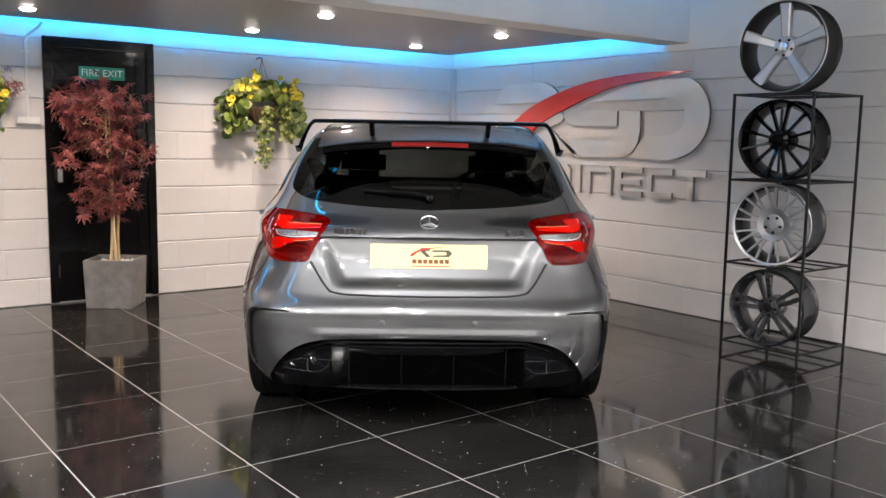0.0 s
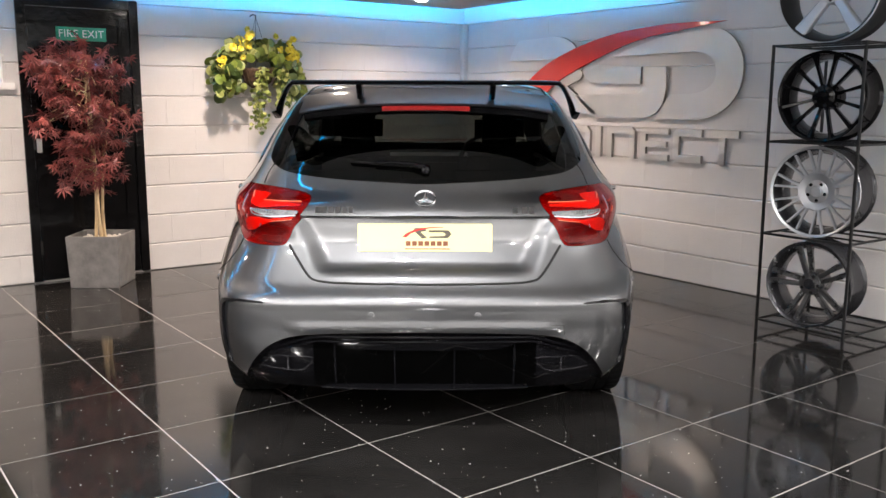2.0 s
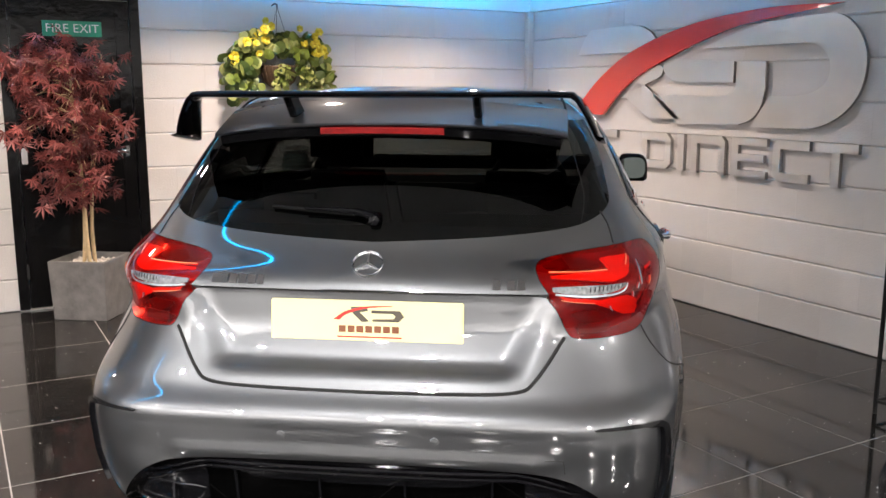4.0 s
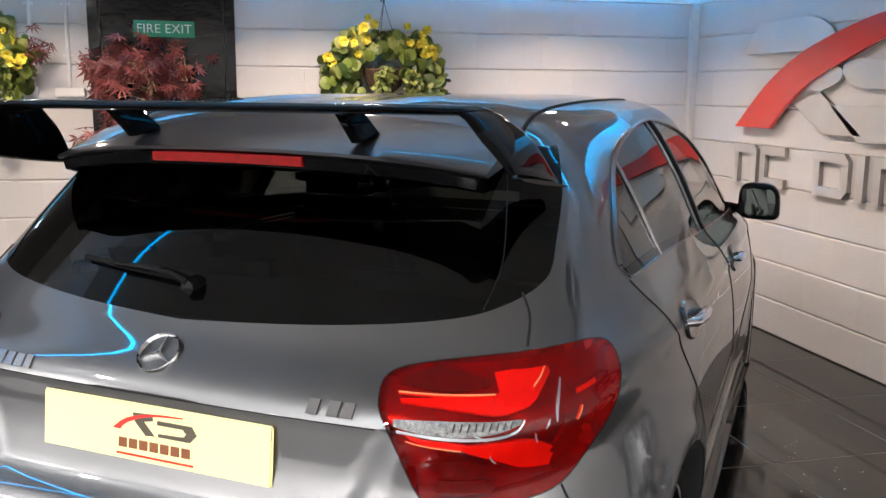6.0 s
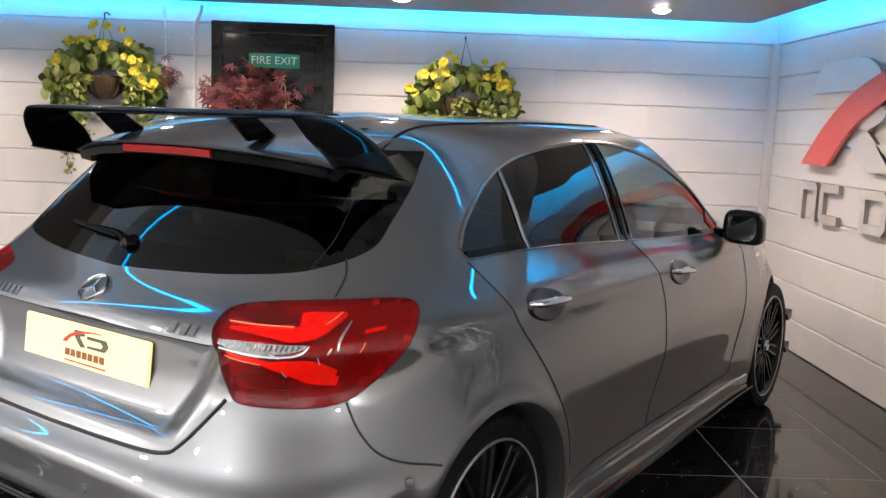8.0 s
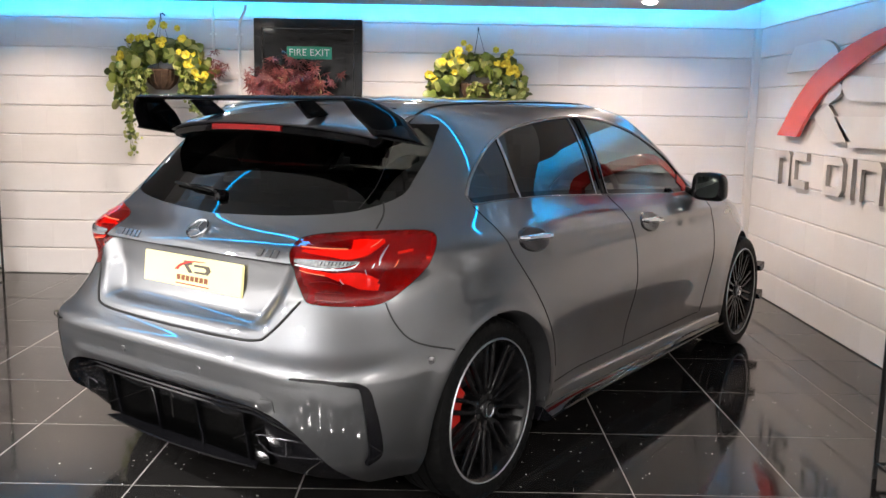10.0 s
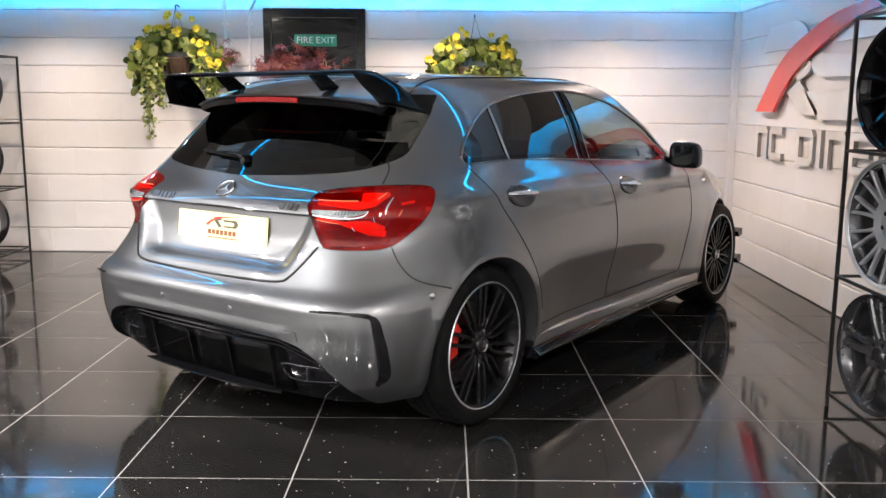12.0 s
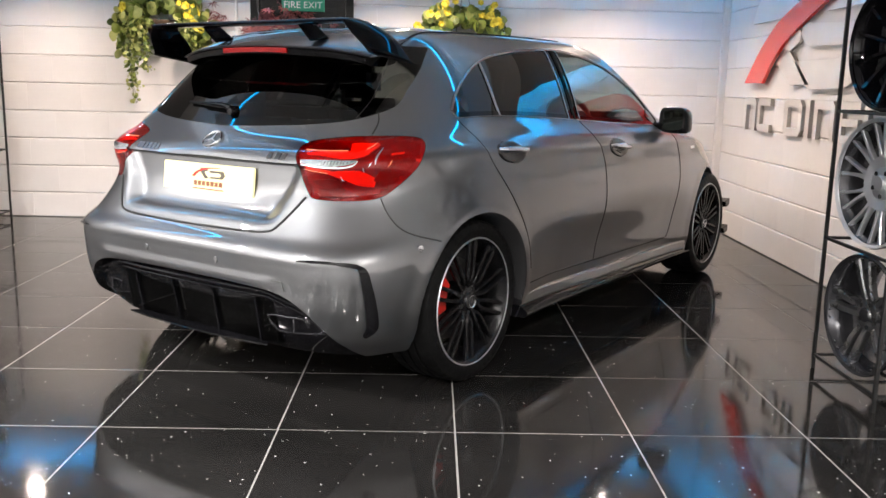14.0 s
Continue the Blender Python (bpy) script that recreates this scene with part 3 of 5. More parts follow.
# gaps between the panels: dark tubes that stand for the shade inside
for sx in (1, -1):
    for view, pts in (("rear", [(0.0, 0.622), (0.25, 0.625), (0.40, 0.633), (0.452, 0.662), (0.522, 0.760)]),
                      ("corner", [(0.368, 0.760), (0.40, 0.700), (0.46, 0.645), (0.585, 0.600)]),
                      ("rear", [(0.618, 1.055), (0.640, 1.020), (0.652, 0.978)]),
                      ("side", [(0.035, 1.028), (0.10, 0.930), (0.19, 0.800), (0.305, 0.650), (0.385, 0.520), (0.43, 0.400)]),
                      ("side", [(0.985, 1.004), (1.06, 0.930), (1.112, 0.840), (1.128, 0.700), (1.13, 0.500), (1.12, 0.330)]),
                      ("side", [(0.45, 0.330), (1.10, 0.325), (2.05, 0.315)]),
                      ("side", [(2.06, 0.95), (2.12, 0.85), (2.13, 0.70), (2.11, 0.45), (2.07, 0.32)]),
                      ("top", [(0.525, -0.06), (0.508, 0.15), (0.480, 0.45), (0.465, 0.90), (0.465, 1.30), (0.470, 1.60)])):
        part("panel_gap", tube(line_on(view, pts, -0.0005, 8, sx), 0.005 if view == "top" or pts[0] == (0.0, 0.622) else 0.003, 6), SEAM, body)
part("inner_glass_line", tube(line_on("rear", [(0.565, 1.03), (0.572, 1.10), (0.545, 1.20), (0.52, 1.27)], 0.0005, 6, 1), 0.0012, 5), MATT_BLACK, body)
part("inner_glass_line", tube(line_on("rear", [(0.565, 1.03), (0.572, 1.10), (0.545, 1.20), (0.52, 1.27)], 0.001, 6, -1), 0.0015, 5), GUNMETAL, body)
for pts in ([(0.478, 0.446), (0.480, 0.476), (0.526, 0.474), (0.530, 0.438)],):
    part("tow_cover_gap", tube([on_body("rear", u, w, 0.0002) for u, w in pts], 0.0012, 5), SEAM, body)
# dark tube painting the shade under the fold of the lid
part("lid_crease_shade", tube([Vector((-p.x, p.y, p.z)) for p in line_on("rear", [(0.0, 0.872), (0.25, 0.871), (0.455, 0.868)], -0.001)][::-1] + line_on("rear", [(0.0, 0.872), (0.25, 0.871), (0.455, 0.868)], -0.001)[1:], 0.003, 6), SEAM, body)


# the wing: one aerofoil bent down at both ends into its end plates
def sweep(path, profile):
    """A closed profile (along y, across) carried along a path of (x, z, y, chord, thickness)."""
    bm = bmesh.new()
    path = [np.array(p) for p in path]
    rings = []
    for i, p in enumerate(path):
        a, b = path[max(i - 1, 0)], path[min(i + 1, len(path) - 1)]
        d = np.array((b[0] - a[0], b[1] - a[1]))
        d /= np.linalg.norm(d)
        n = np.array((-d[1], d[0]))
        toe = 0.10 * math.copysign(np.clip((abs(p[0]) - 0.40) / 0.12, 0, 1), p[0])
        rings.append([bm.verts.new((p[0] + n[0] * v * p[4] + toe * u * p[3], p[2] + u * p[3], p[1] + n[1] * v * p[4] - 0.14 * u * p[3] * np.clip((1.33 - p[1]) / 0.06, 0, 1))) for u, v in profile])
    m = len(profile)
    for a, b in zip(rings, rings[1:]):
        for k in range(m):
            bm.faces.new((a[k], a[(k + 1) % m], b[(k + 1) % m], b[k]))
    bm.faces.new(rings[0]), bm.faces.new(rings[-1][::-1])
    bmesh.ops.recalc_face_normals(bm, faces=bm.faces)
    return bm


AEROFOIL = [(0.5 * math.cos(a), 0.5 * math.sin(a) * (0.80 - 0.20 * math.cos(a))) for a in np.linspace(0, 2 * math.pi, 20, endpoint=False)]
half_wing = [(0.634, 1.246, -0.198, 0.235, 0.010), (0.616, 1.250, -0.198, 0.242, 0.014), (0.609, 1.262, -0.205, 0.245, 0.022), (0.586, 1.312, -0.246, 0.220, 0.024), (0.562, 1.350, -0.286, 0.178, 0.023),
             (0.540, 1.372, -0.308, 0.144, 0.022), (0.50, 1.379, -0.316, 0.126, 0.024), (0.20, 1.379, -0.314, 0.116, 0.025)]
wing = part("wing", sweep(spline(half_wing + [(-a, b, c, d, e) for a, b, c, d, e in half_wing[::-1]], 5), AEROFOIL), WING_BLACK, car, "gloss black raised rear wing")
for sx in (1, -1):
    part("strut", prism([(-0.335, 1.376), (-0.245, 1.376), (-0.165, 1.325), (-0.262, 1.312)], sx * 0.258, sx * 0.282, "yzx", 0.005), WING_BLACK, wing)

# roof spoiler under the wing
def lip(profile, half, mat, name, label=""):
    bm = bmesh.new()
    rings = []
    for x in np.linspace(-half, half, 41):
        k = (x / 0.5) ** 2
        rings.append([bm.verts.new((x, y + 0.085 * k * (0.35 + 0.65 * np.clip((-y - 0.05) / 0.2, 0, 1)), z - 0.022 * k - 0.012 * k * k)) for y, z in profile])
    m = len(profile)
    for a, b in zip(rings, rings[1:]):
        for i in range(m):
            bm.faces.new((a[i], a[(i + 1) % m], b[(i + 1) % m], b[i]))
    bm.faces.new(rings[0]), bm.faces.new(rings[-1][::-1])
    bmesh.ops.recalc_face_normals(bm, faces=bm.faces)
    return part(name, bm, mat, car, label)


lip([(0.02, 1.376), (-0.08, 1.363), (-0.18, 1.340), (-0.27, 1.316), (-0.312, 1.300), (-0.316, 1.294), (-0.308, 1.290), (-0.2, 1.305), (0.0, 1.33)], 0.525, PAINT, "roof_spoiler", "body coloured roof spoiler")
lip([(-0.305, 1.291), (-0.312, 1.284), (-0.306, 1.264), (-0.27, 1.254), (-0.18, 1.255), (-0.08, 1.27), (-0.08, 1.30), (-0.2, 1.303)], 0.505, WING_BLACK, "spoiler_underside", "gloss black underside of the spoiler")
bm = bmesh.new()
rings = []
for x in np.linspace(-0.178, 0.178, 15):
    k = (x / 0.5) ** 2
    rings.append([bm.verts.new((x, y + 0.085 * k, z - 0.022 * k)) for y, z in ((-0.309, 1.289), (-0.319, 1.288), (-0.318, 1.270), (-0.307, 1.268))])
for a, b in zip(rings, rings[1:]):
    for i in range(4):
        bm.faces.new((a[i], a[(i + 1) % 4], b[(i + 1) % 4], b[i]))
bm.faces.new(rings[0]), bm.faces.new(rings[-1][::-1])
part("brake_light", bm, BRAKE_RED, car, "narrow red high brake light", False)

# rear wiper
wip = part("wiper", tube([on_body("rear", -u, w, 0.020) * Vector((-1, 1, 1)) if u < 0 else on_body("rear", u, w, 0.02) for u, w in ((0.0, 1.036), (-0.05, 1.048), (-0.13, 1.052), (-0.20, 1.052))], [0.012, 0.009, 0.0065, 0.004], 8), BLACK_GLOSS, car, "gloss black rear wiper arm")
part("blade", tube([on_body("rear", u, w, 0.010) * Vector((-1, 1, 1)) for u, w in ((0.06, 1.046), (0.18, 1.053), (0.30, 1.060))], 0.006, 6), RUBBER, wip)
part("pivot_cap", lathe([(-0.018, 0.0), (-0.016, 0.014), (0.0, 0.019), (0.02, 0.021)], 20, "y"), BLACK_GLOSS, wip).location = on_body("rear", 0.0, 1.034, 0.008)

# the plate with a plain printed mark and bars for its writing
pc = on_body("rear", 0.0, 0.786, 0.0)
plate_at = pose(0, pc.y - 0.007, 0.786, -6)
plate = part("plate", box(-0.26, -0.004, -0.0555, 0.26, 0.004, 0.0555, 0.0035), PLATE_YELLOW, car, "yellow registration plate with a printed mark")
plate.matrix_local = plate_at
WIDE = 1.42
for u0, w0, u1, w1 in ((-0.052, -0.030, 0.066, -0.012), (-0.055, -0.044, 0.068, -0.040)):
    n = 7 if w1 > -0.02 else 1
    for k in range(n):
        a = u0 + (u1 - u0) * k / n
        b = u0 + (u1 - u0) * (k + 0.78) / n if n > 1 else u1
        part("print_bar", box(a * WIDE, -0.0052, w0, b * WIDE, -0.004, w1), PRINT_BROWN if n > 1 else SIGN_RED, plate, smooth=False)
part("print_mark", prism([(WIDE * u, w) for u, w in [(-0.030, 0.038), (0.0, 0.040), (0.004, 0.028), (-0.012, 0.024), (0.006, 0.0), (-0.008, -0.002), (-0.026, 0.022)]], -0.0052, -0.004, "xzy"), BADGE_DARK, plate, smooth=False)
part("print_mark", prism([(WIDE * u, w) for u, w in [(0.010, 0.030), (0.064, 0.030), (0.072, 0.015), (0.062, 0.0), (0.012, 0.0), (0.012, 0.006), (0.052, 0.008), (0.056, 0.015), (0.050, 0.022), (0.010, 0.022)]], -0.0052, -0.004, "xzy"), BADGE_DARK, plate, smooth=False)
part("print_swoosh", prism([(WIDE * u, w) for u, w in spline([(-0.062, 0.004), (-0.040, 0.026), (0.0, 0.040), (0.05, 0.043)], 4) + spline([(0.05, 0.041), (0.0, 0.035), (-0.036, 0.019), (-0.050, 0.003)], 4)], -0.0056, -0.004, "xzy"), SIGN_RED, plate, smooth=False)

# chrome ring mark and the plain bars of the badges
sc = on_body("rear", 0.0, 0.932, 0.002)
mark = part("badge_ring", lathe([(-0.006, 0.0445), (-0.009, 0.047), (-0.006, 0.0495), (0.0, 0.050), (0.003, 0.047), (0.0, 0.044)], 40, "y"), CHROME, car, "polished ring mark")
tilt = on_body("rear", 0.0, 0.97, 0) - on_body("rear", 0.0, 0.90, 0)
mark.matrix_local = pose(sc.x, sc.y, sc.z, -math.degrees(math.atan2(tilt.y, tilt.z))) @ Matrix.Scale(0.88, 4)
for k in range(3):
    a = radians(90 + 120 * k)
    part("arm", prism([(0.046 * math.cos(a), 0.046 * math.sin(a)), (0.0045 * math.cos(a + 1.05), 0.0045 * math.sin(a + 1.05)), (0.0045 * math.cos(a - 1.05), 0.0045 * math.sin(a - 1.05))], -0.007, 0.002, "xzy"), CHROME, mark, smooth=False)
for start, widths in ((0.335, (0.026, 0.012, 0.026, 0.026)), (-0.42, (0.050, 0.026, 0.026, 0.026, 0.022))):
    x = start
    for w in widths:
        if abs(x) > 1 or w == 0.012:
            x += 0.012
            continue
        p = [on_body("rear", abs(x), z, 0.001) for z in (0.882, 0.903)] + [on_body("rear", abs(x + w - 0.006), z, 0.001) for z in (0.903, 0.882)]
        s = 1 if x > 0 else -1
        bm = bmesh.new()
        lo = [bm.verts.new((s * q.x, q.y, q.z)) for q in p]
        hi = [bm.verts.new((s * q.x, q.y - 0.004, q.z + 0.002)) for q in p]
        bm.faces.new(hi)
        for k in range(4):
            bm.faces.new((lo[k], lo[(k + 1) % 4], hi[(k + 1) % 4], hi[k]))
        bmesh.ops.recalc_face_normals(bm, faces=bm.faces)
        part("badge_bar", bm, SATIN, car, smooth=False)
        x += w

# rear bumper: black corner blades, diffuser fins, tail pipes, sensors
for sx in (1, -1):
    pts = [(0.600, 0.558), (0.70, 0.557), (0.762, 0.549), (0.782, 0.527), (0.789, 0.46), (0.789, 0.38), (0.781, 0.32), (0.762, 0.290)]
    part("corner_blade", ribbon("rear", pts, [0.002, 0.004, 0.006, 0.008, 0.009, 0.010, 0.009, 0.003], 0.013, 0.030, 6, sx), BLACK_GLOSS, car, "gloss black bumper corner blade")
    pipe = part("tail_pipe", tube([(sx * x, y, z) for x, y, z in spline([(0.425, -0.657, 0.338), (0.50, -0.643, 0.338), (0.585, -0.608, 0.333), (0.618, -0.594, 0.308), (0.636, -0.584, 0.288), (0.54, -0.622, 0.282), (0.465, -0.646, 0.288)], 2, True)], 0.0026, 6, True), GUNMETAL, car, "dark twin tail pipe trim")
    part("divider", box(sx * 0.527 - 0.003, -0.632, 0.284, sx * 0.527 + 0.003, -0.59, 0.336), GUNMETAL, pipe)
    # flat black plate drawing the shade inside the pipe
    part("bore_shade", prism([(sx * 0.465, 0.290), (sx * 0.620, 0.290), (sx * 0.595, 0.326), (sx * 0.52, 0.336), (sx * 0.435, 0.336)], -0.588, -0.580, "xzy"), SEAM, pipe, smooth=False)
    for k in (0.115, 0.345):
        part("fin", prism([(-0.652, 0.398), (-0.62, 0.40), (-0.59, 0.222), (-0.618, 0.222)], sx * k - 0.004, sx * k + 0.004, "yzx", 0.002), BLACK_GLOSS, car)
    q = on_body("side", -0.33, 0.585, 0.001)
    s = part("parking_sensor", lathe([(0.0, 0.013), (0.004, 0.012), (0.005, 0.0)], 20, "x"), SATIN, body)
    s.matrix_local = pose(sx * q.x, q.y, q.z, 0, 0, -35 if sx > 0 else 215)
    for xs in (0.20,):
        q = on_body("rear", xs, 0.515, 0.001)
        part("parking_sensor", lathe([(0.0, 0.012), (-0.003, 0.011), (-0.004, 0.0)], 20, "y"), PAINT, body).matrix_local = pose(sx * q.x, q.y, q.z)
for z, y, h, xx, mat in ((0.425, -0.688, 0.006, 0.585, BLACK_GLOSS), (0.405, -0.676, 0.006, 0.60, BLACK_GLOSS)):
    part("diffuser_bar", tube([(x, y + 0.30 * abs(x) ** 3.2, z - 0.05 * max(0, abs(x) - 0.42) / 0.16) for x in np.linspace(-xx, xx, 33)], h, 6), mat, car)
part("diffuser_lip", prism([(x, -0.672 + 0.20 * abs(x) ** 2) for x in np.linspace(-0.40, 0.40, 13)] + [(0.37, -0.60), (-0.37, -0.60)], 0.212, 0.218, "xyz", 0.002), BLACK_GLOSS, car, "gloss black lower diffuser lip")
part("diffuser_panel", prism([(-0.640, 0.412), (-0.58, 0.412), (-0.54, 0.219), (-0.605, 0.219)], -0.43, 0.43, "yzx", 0.003), DIFFUSER_BLACK, car)
for sx in (1, -1):
    part("diffuser_corner", prism([(-0.600, 0.405), (-0.55, 0.405), (-0.50, 0.270), (-0.575, 0.270)], sx * 0.432, sx * 0.635, "yzx", 0.003), DIFFUSER_BLACK, car)

# underside, side skirts and wheel housings
part("underbody", box(-0.64, -0.36, 0.19, 0.64, 3.10, 0.24, 0.01), SEAM, car)
for sx in (1, -1):
    bm, low, rows, blade = bmesh.new(), bmesh.new(), [], []
    for y in np.linspace(0.385, 2.335, 27):
        swell = 0.012 * max(0, (0.75 - y) / 0.35) ** 2 + 0.008 * max(0, (y - 2.0) / 0.33) ** 2
        top = 0.290 - 0.012 * (y - 0.4)
        rows.append([bm.verts.new((sx * (x + swell), y, z)) for x, z in ((0.800, top), (0.846, top), (0.853, top - 0.008), (0.856, top - 0.040), (0.850, top - 0.050), (0.800, top - 0.050))])
        blade.append([low.verts.new((sx * (x + swell), y, z)) for x, z in ((0.800, top - 0.051), (0.849, top - 0.051), (0.862, top - 0.062), (0.884, 0.214), (0.886, 0.206), (0.868, 0.188), (0.800, 0.186))])
    for b2, rs, name, mat, label in ((bm, rows, "side_skirt", PAINT, "body coloured side skirt"), (low, blade, "skirt_blade", BLACK_GLOSS, "gloss black flared skirt blade")):
        m = len(rs[0])
        for a, b in zip(rs, rs[1:]):
            for k in range(m):
                b2.faces.new((a[k], a[(k + 1) % m], b[(k + 1) % m], b[k]))
        b2.faces.new(rs[0]), b2.faces.new(rs[-1][::-1])
        bmesh.ops.recalc_face_normals(b2, faces=b2.faces)
        part(name, b2, mat, car, label)
    for ya in AXLES:
        bm = bmesh.new()
        rows = []
        for k in range(37):
            a = math.pi * (k / 36 * 1.1 - 0.05)
            edge = on_body("side", ya + (ARCH + 0.004) * math.cos(a), HUB_Z + (ARCH + 0.004) * math.sin(a)).x
            rows.append([bm.verts.new((sx * x, ya + r * math.cos(a), HUB_Z + r * math.sin(a))) for x, r in ((edge - 0.003, ARCH + 0.001), (edge - 0.02, ARCH - 0.010), (0.60, ARCH - 0.012), (0.60, 0.0))])
        for a, b in zip(rows, rows[1:]):
            for k in range(3):
                bm.faces.new((a[k], a[k + 1], b[k + 1], b[k]))
        bmesh.ops.remove_doubles(bm, verts=bm.verts, dist=0.0003)
        part("wheel_housing", bm, CABIN, car)

# door handles in their bowls, mirrors
for sx in (1, -1):
    for yh, zh in ((0.285, 0.898), (1.29, 0.872)):
        rot = pose(0, 0, 0, 0, -14 * sx, 0)
        c = on_body("side", yh, zh, 0)
        h = part("door_handle", tube([on_body("side", yh + d, zh + e, o) * Vector((sx, 1, 1)) for d, e, o in ((-0.098, 0.010, 0.004), (-0.075, 0.008, 0.022), (0.0, 0.005, 0.028), (0.075, 0.000, 0.023), (0.100, -0.004, 0.004))], [0.007, 0.012, 0.0135, 0.012, 0.007], 12), CHROME, car, "chrome topped door handle")
        b = bmesh.new()
        loops = []
        for k, off in ((1.10, 0.0004), (1.0, 0.0075), (0.93, 0.0085), (0.62, 0.0045), (0.30, 0.0022), (0.04, 0.0015)):
            loops.append([])
            for a in np.linspace(0, 2 * math.pi, 36, endpoint=False):
                q = on_body("side", yh + 0.094 * k * math.cos(a), zh - 0.002 + 0.041 * k * math.sin(a) - 0.008 * k * math.cos(a), off)
                loops[-1].append(b.verts.new((sx * q.x, q.y, q.z)))
        for p0, p1 in zip(loops, loops[1:]):
            for k in range(36):
                b.faces.new((p0[k], p0[(k + 1) % 36], p1[(k + 1) % 36], p1[k]))
        b.faces.new(loops[-1])
        bmesh.ops.recalc_face_normals(b, faces=b.faces)
        # darker than the body paint: the bowl's dark reflection put into its colour
        part("handle_bowl", b, GUNMETAL, h)
    bm = bmesh.new()
    bmesh.ops.create_uvsphere(bm, u_segments=28, v_segments=18, radius=1)
    for v in bm.verts:
        x, y, z = v.co
        f = lambda a: math.copysign(abs(a) ** 0.5, a)
        y2 = 0.075 * f(y) if y > 0 else 0.035 * f(y)
        v.co = (sx * (0.905 + 0.078 * f(x) * (1 - 0.12 * z)), 1.93 + y2 + 0.02 * x, 0.992 + 0.072 * f(z) - 0.008 * x)
    if sx < 0:
        bmesh.ops.reverse_faces(bm, faces=bm.faces)
    mir = part("door_mirror", bm, BLACK_GLOSS, car, "gloss black door mirror")
    part("mirror_glass", prism([(sx * (0.905 + 0.060 * math.copysign(abs(math.cos(a)) ** 0.6, math.cos(a))), 0.992 + 0.054 * math.copysign(abs(math.sin(a)) ** 0.6, math.sin(a))) for a in np.linspace(0, 2 * math.pi, 24, endpoint=False)], 1.889, 1.893, "xzy"), MIRROR, mir, "mirror glass", False)
    part("mirror_arm", tube([(sx * 0.74, 1.96, 0.965), (sx * 0.82, 1.95, 0.958), (sx * 0.87, 1.94, 0.958)], [0.022, 0.018, 0.02], 10), BLACK_GLOSS, mir)
    for z in (0.425, 0.245):
        part("front_winglet", prism([(3.10, z), (3.20, z + 0.015), (3.20, z - 0.03), (3.15, z - 0.04)], sx * 0.75, sx * 0.848, "yzx", 0.004), BLACK_GLOSS, car, "black front bumper winglet")
    q = on_body("side", 2.42, 0.82, 0.001)
    part("fender_badge", box(-0.004, -0.03, -0.008, 0.004, 0.03, 0.008, 0.001), CHROME, car).matrix_local = pose(sx * q.x, q.y, q.z)

# cabin
part("cabin_floor", box(-0.70, -0.30, 0.35, 0.70, 2.25, 0.42), CABIN, car)
part("parcel_shelf", box(-0.60, -0.36, 0.93, 0.60, 0.10, 0.955, 0.01), CABIN, car)
part("dashboard", box(-0.68, 1.75, 0.70, 0.68, 2.20, 0.955, 0.04), CABIN, car)
part("headliner", box(-0.45, -0.02, 1.345, 0.45, 1.35, 1.355, 0.004), CABIN, car)
for sx in (-1, 1):
    part("door_card", box(sx * 0.72 - 0.02, 0.0, 0.42, sx * 0.72 + 0.02, 2.2, 0.955, 0.01), CABIN, car)
for sx, y, w in ((-0.37, 1.0, 0.25), (0.37, 1.0, 0.25), (-0.37, 0.15, 0.30), (0.37, 0.15, 0.30)):
    bm = box(sx - w, y - 0.07, 0.55, sx + w, y + 0.07, 1.06 if y > 0.5 else 1.0, 0.05)
    for v in bm.verts:
        k = max(0, v.co.z - 0.8)
        v.co.x = sx + (v.co.x - sx) * (1 - 0.9 * k if y > 0.5 else 1)
        v.co.y -= 0.25 * (v.co.z - 0.55)
    seat = part("seat", bm, CABIN, car, "dark cloth car seat")
    part("head_rest", box(sx - 0.13, y - 0.28 if y > 0.5 else y - 0.17, 1.08 if y > 0.5 else 1.0, sx + 0.13, y - 0.17 if y > 0.5 else y - 0.09, 1.25 if y > 0.5 else 1.10, 0.04), CABIN, seat)
    part("cushion", box(sx - w, y, 0.45, sx + w, y + 0.48, 0.60, 0.05), CABIN, seat)
part("rear_view_mirror", box(-0.12, 1.50, 1.235, 0.12, 1.53, 1.295, 0.012), CABIN, car)
steer = part("steering_wheel", tube([(0.37 + 0.185 * math.cos(a), 1.60 + 0.06 * math.sin(a), 0.92 + 0.175 * math.sin(a)) for a in np.linspace(0, 2 * math.pi, 28, endpoint=False)], 0.015, 8, True), CABIN, car)
part("hub", box(0.28, 1.58, 0.86, 0.46, 1.63, 0.95, 0.02), CABIN, steer)


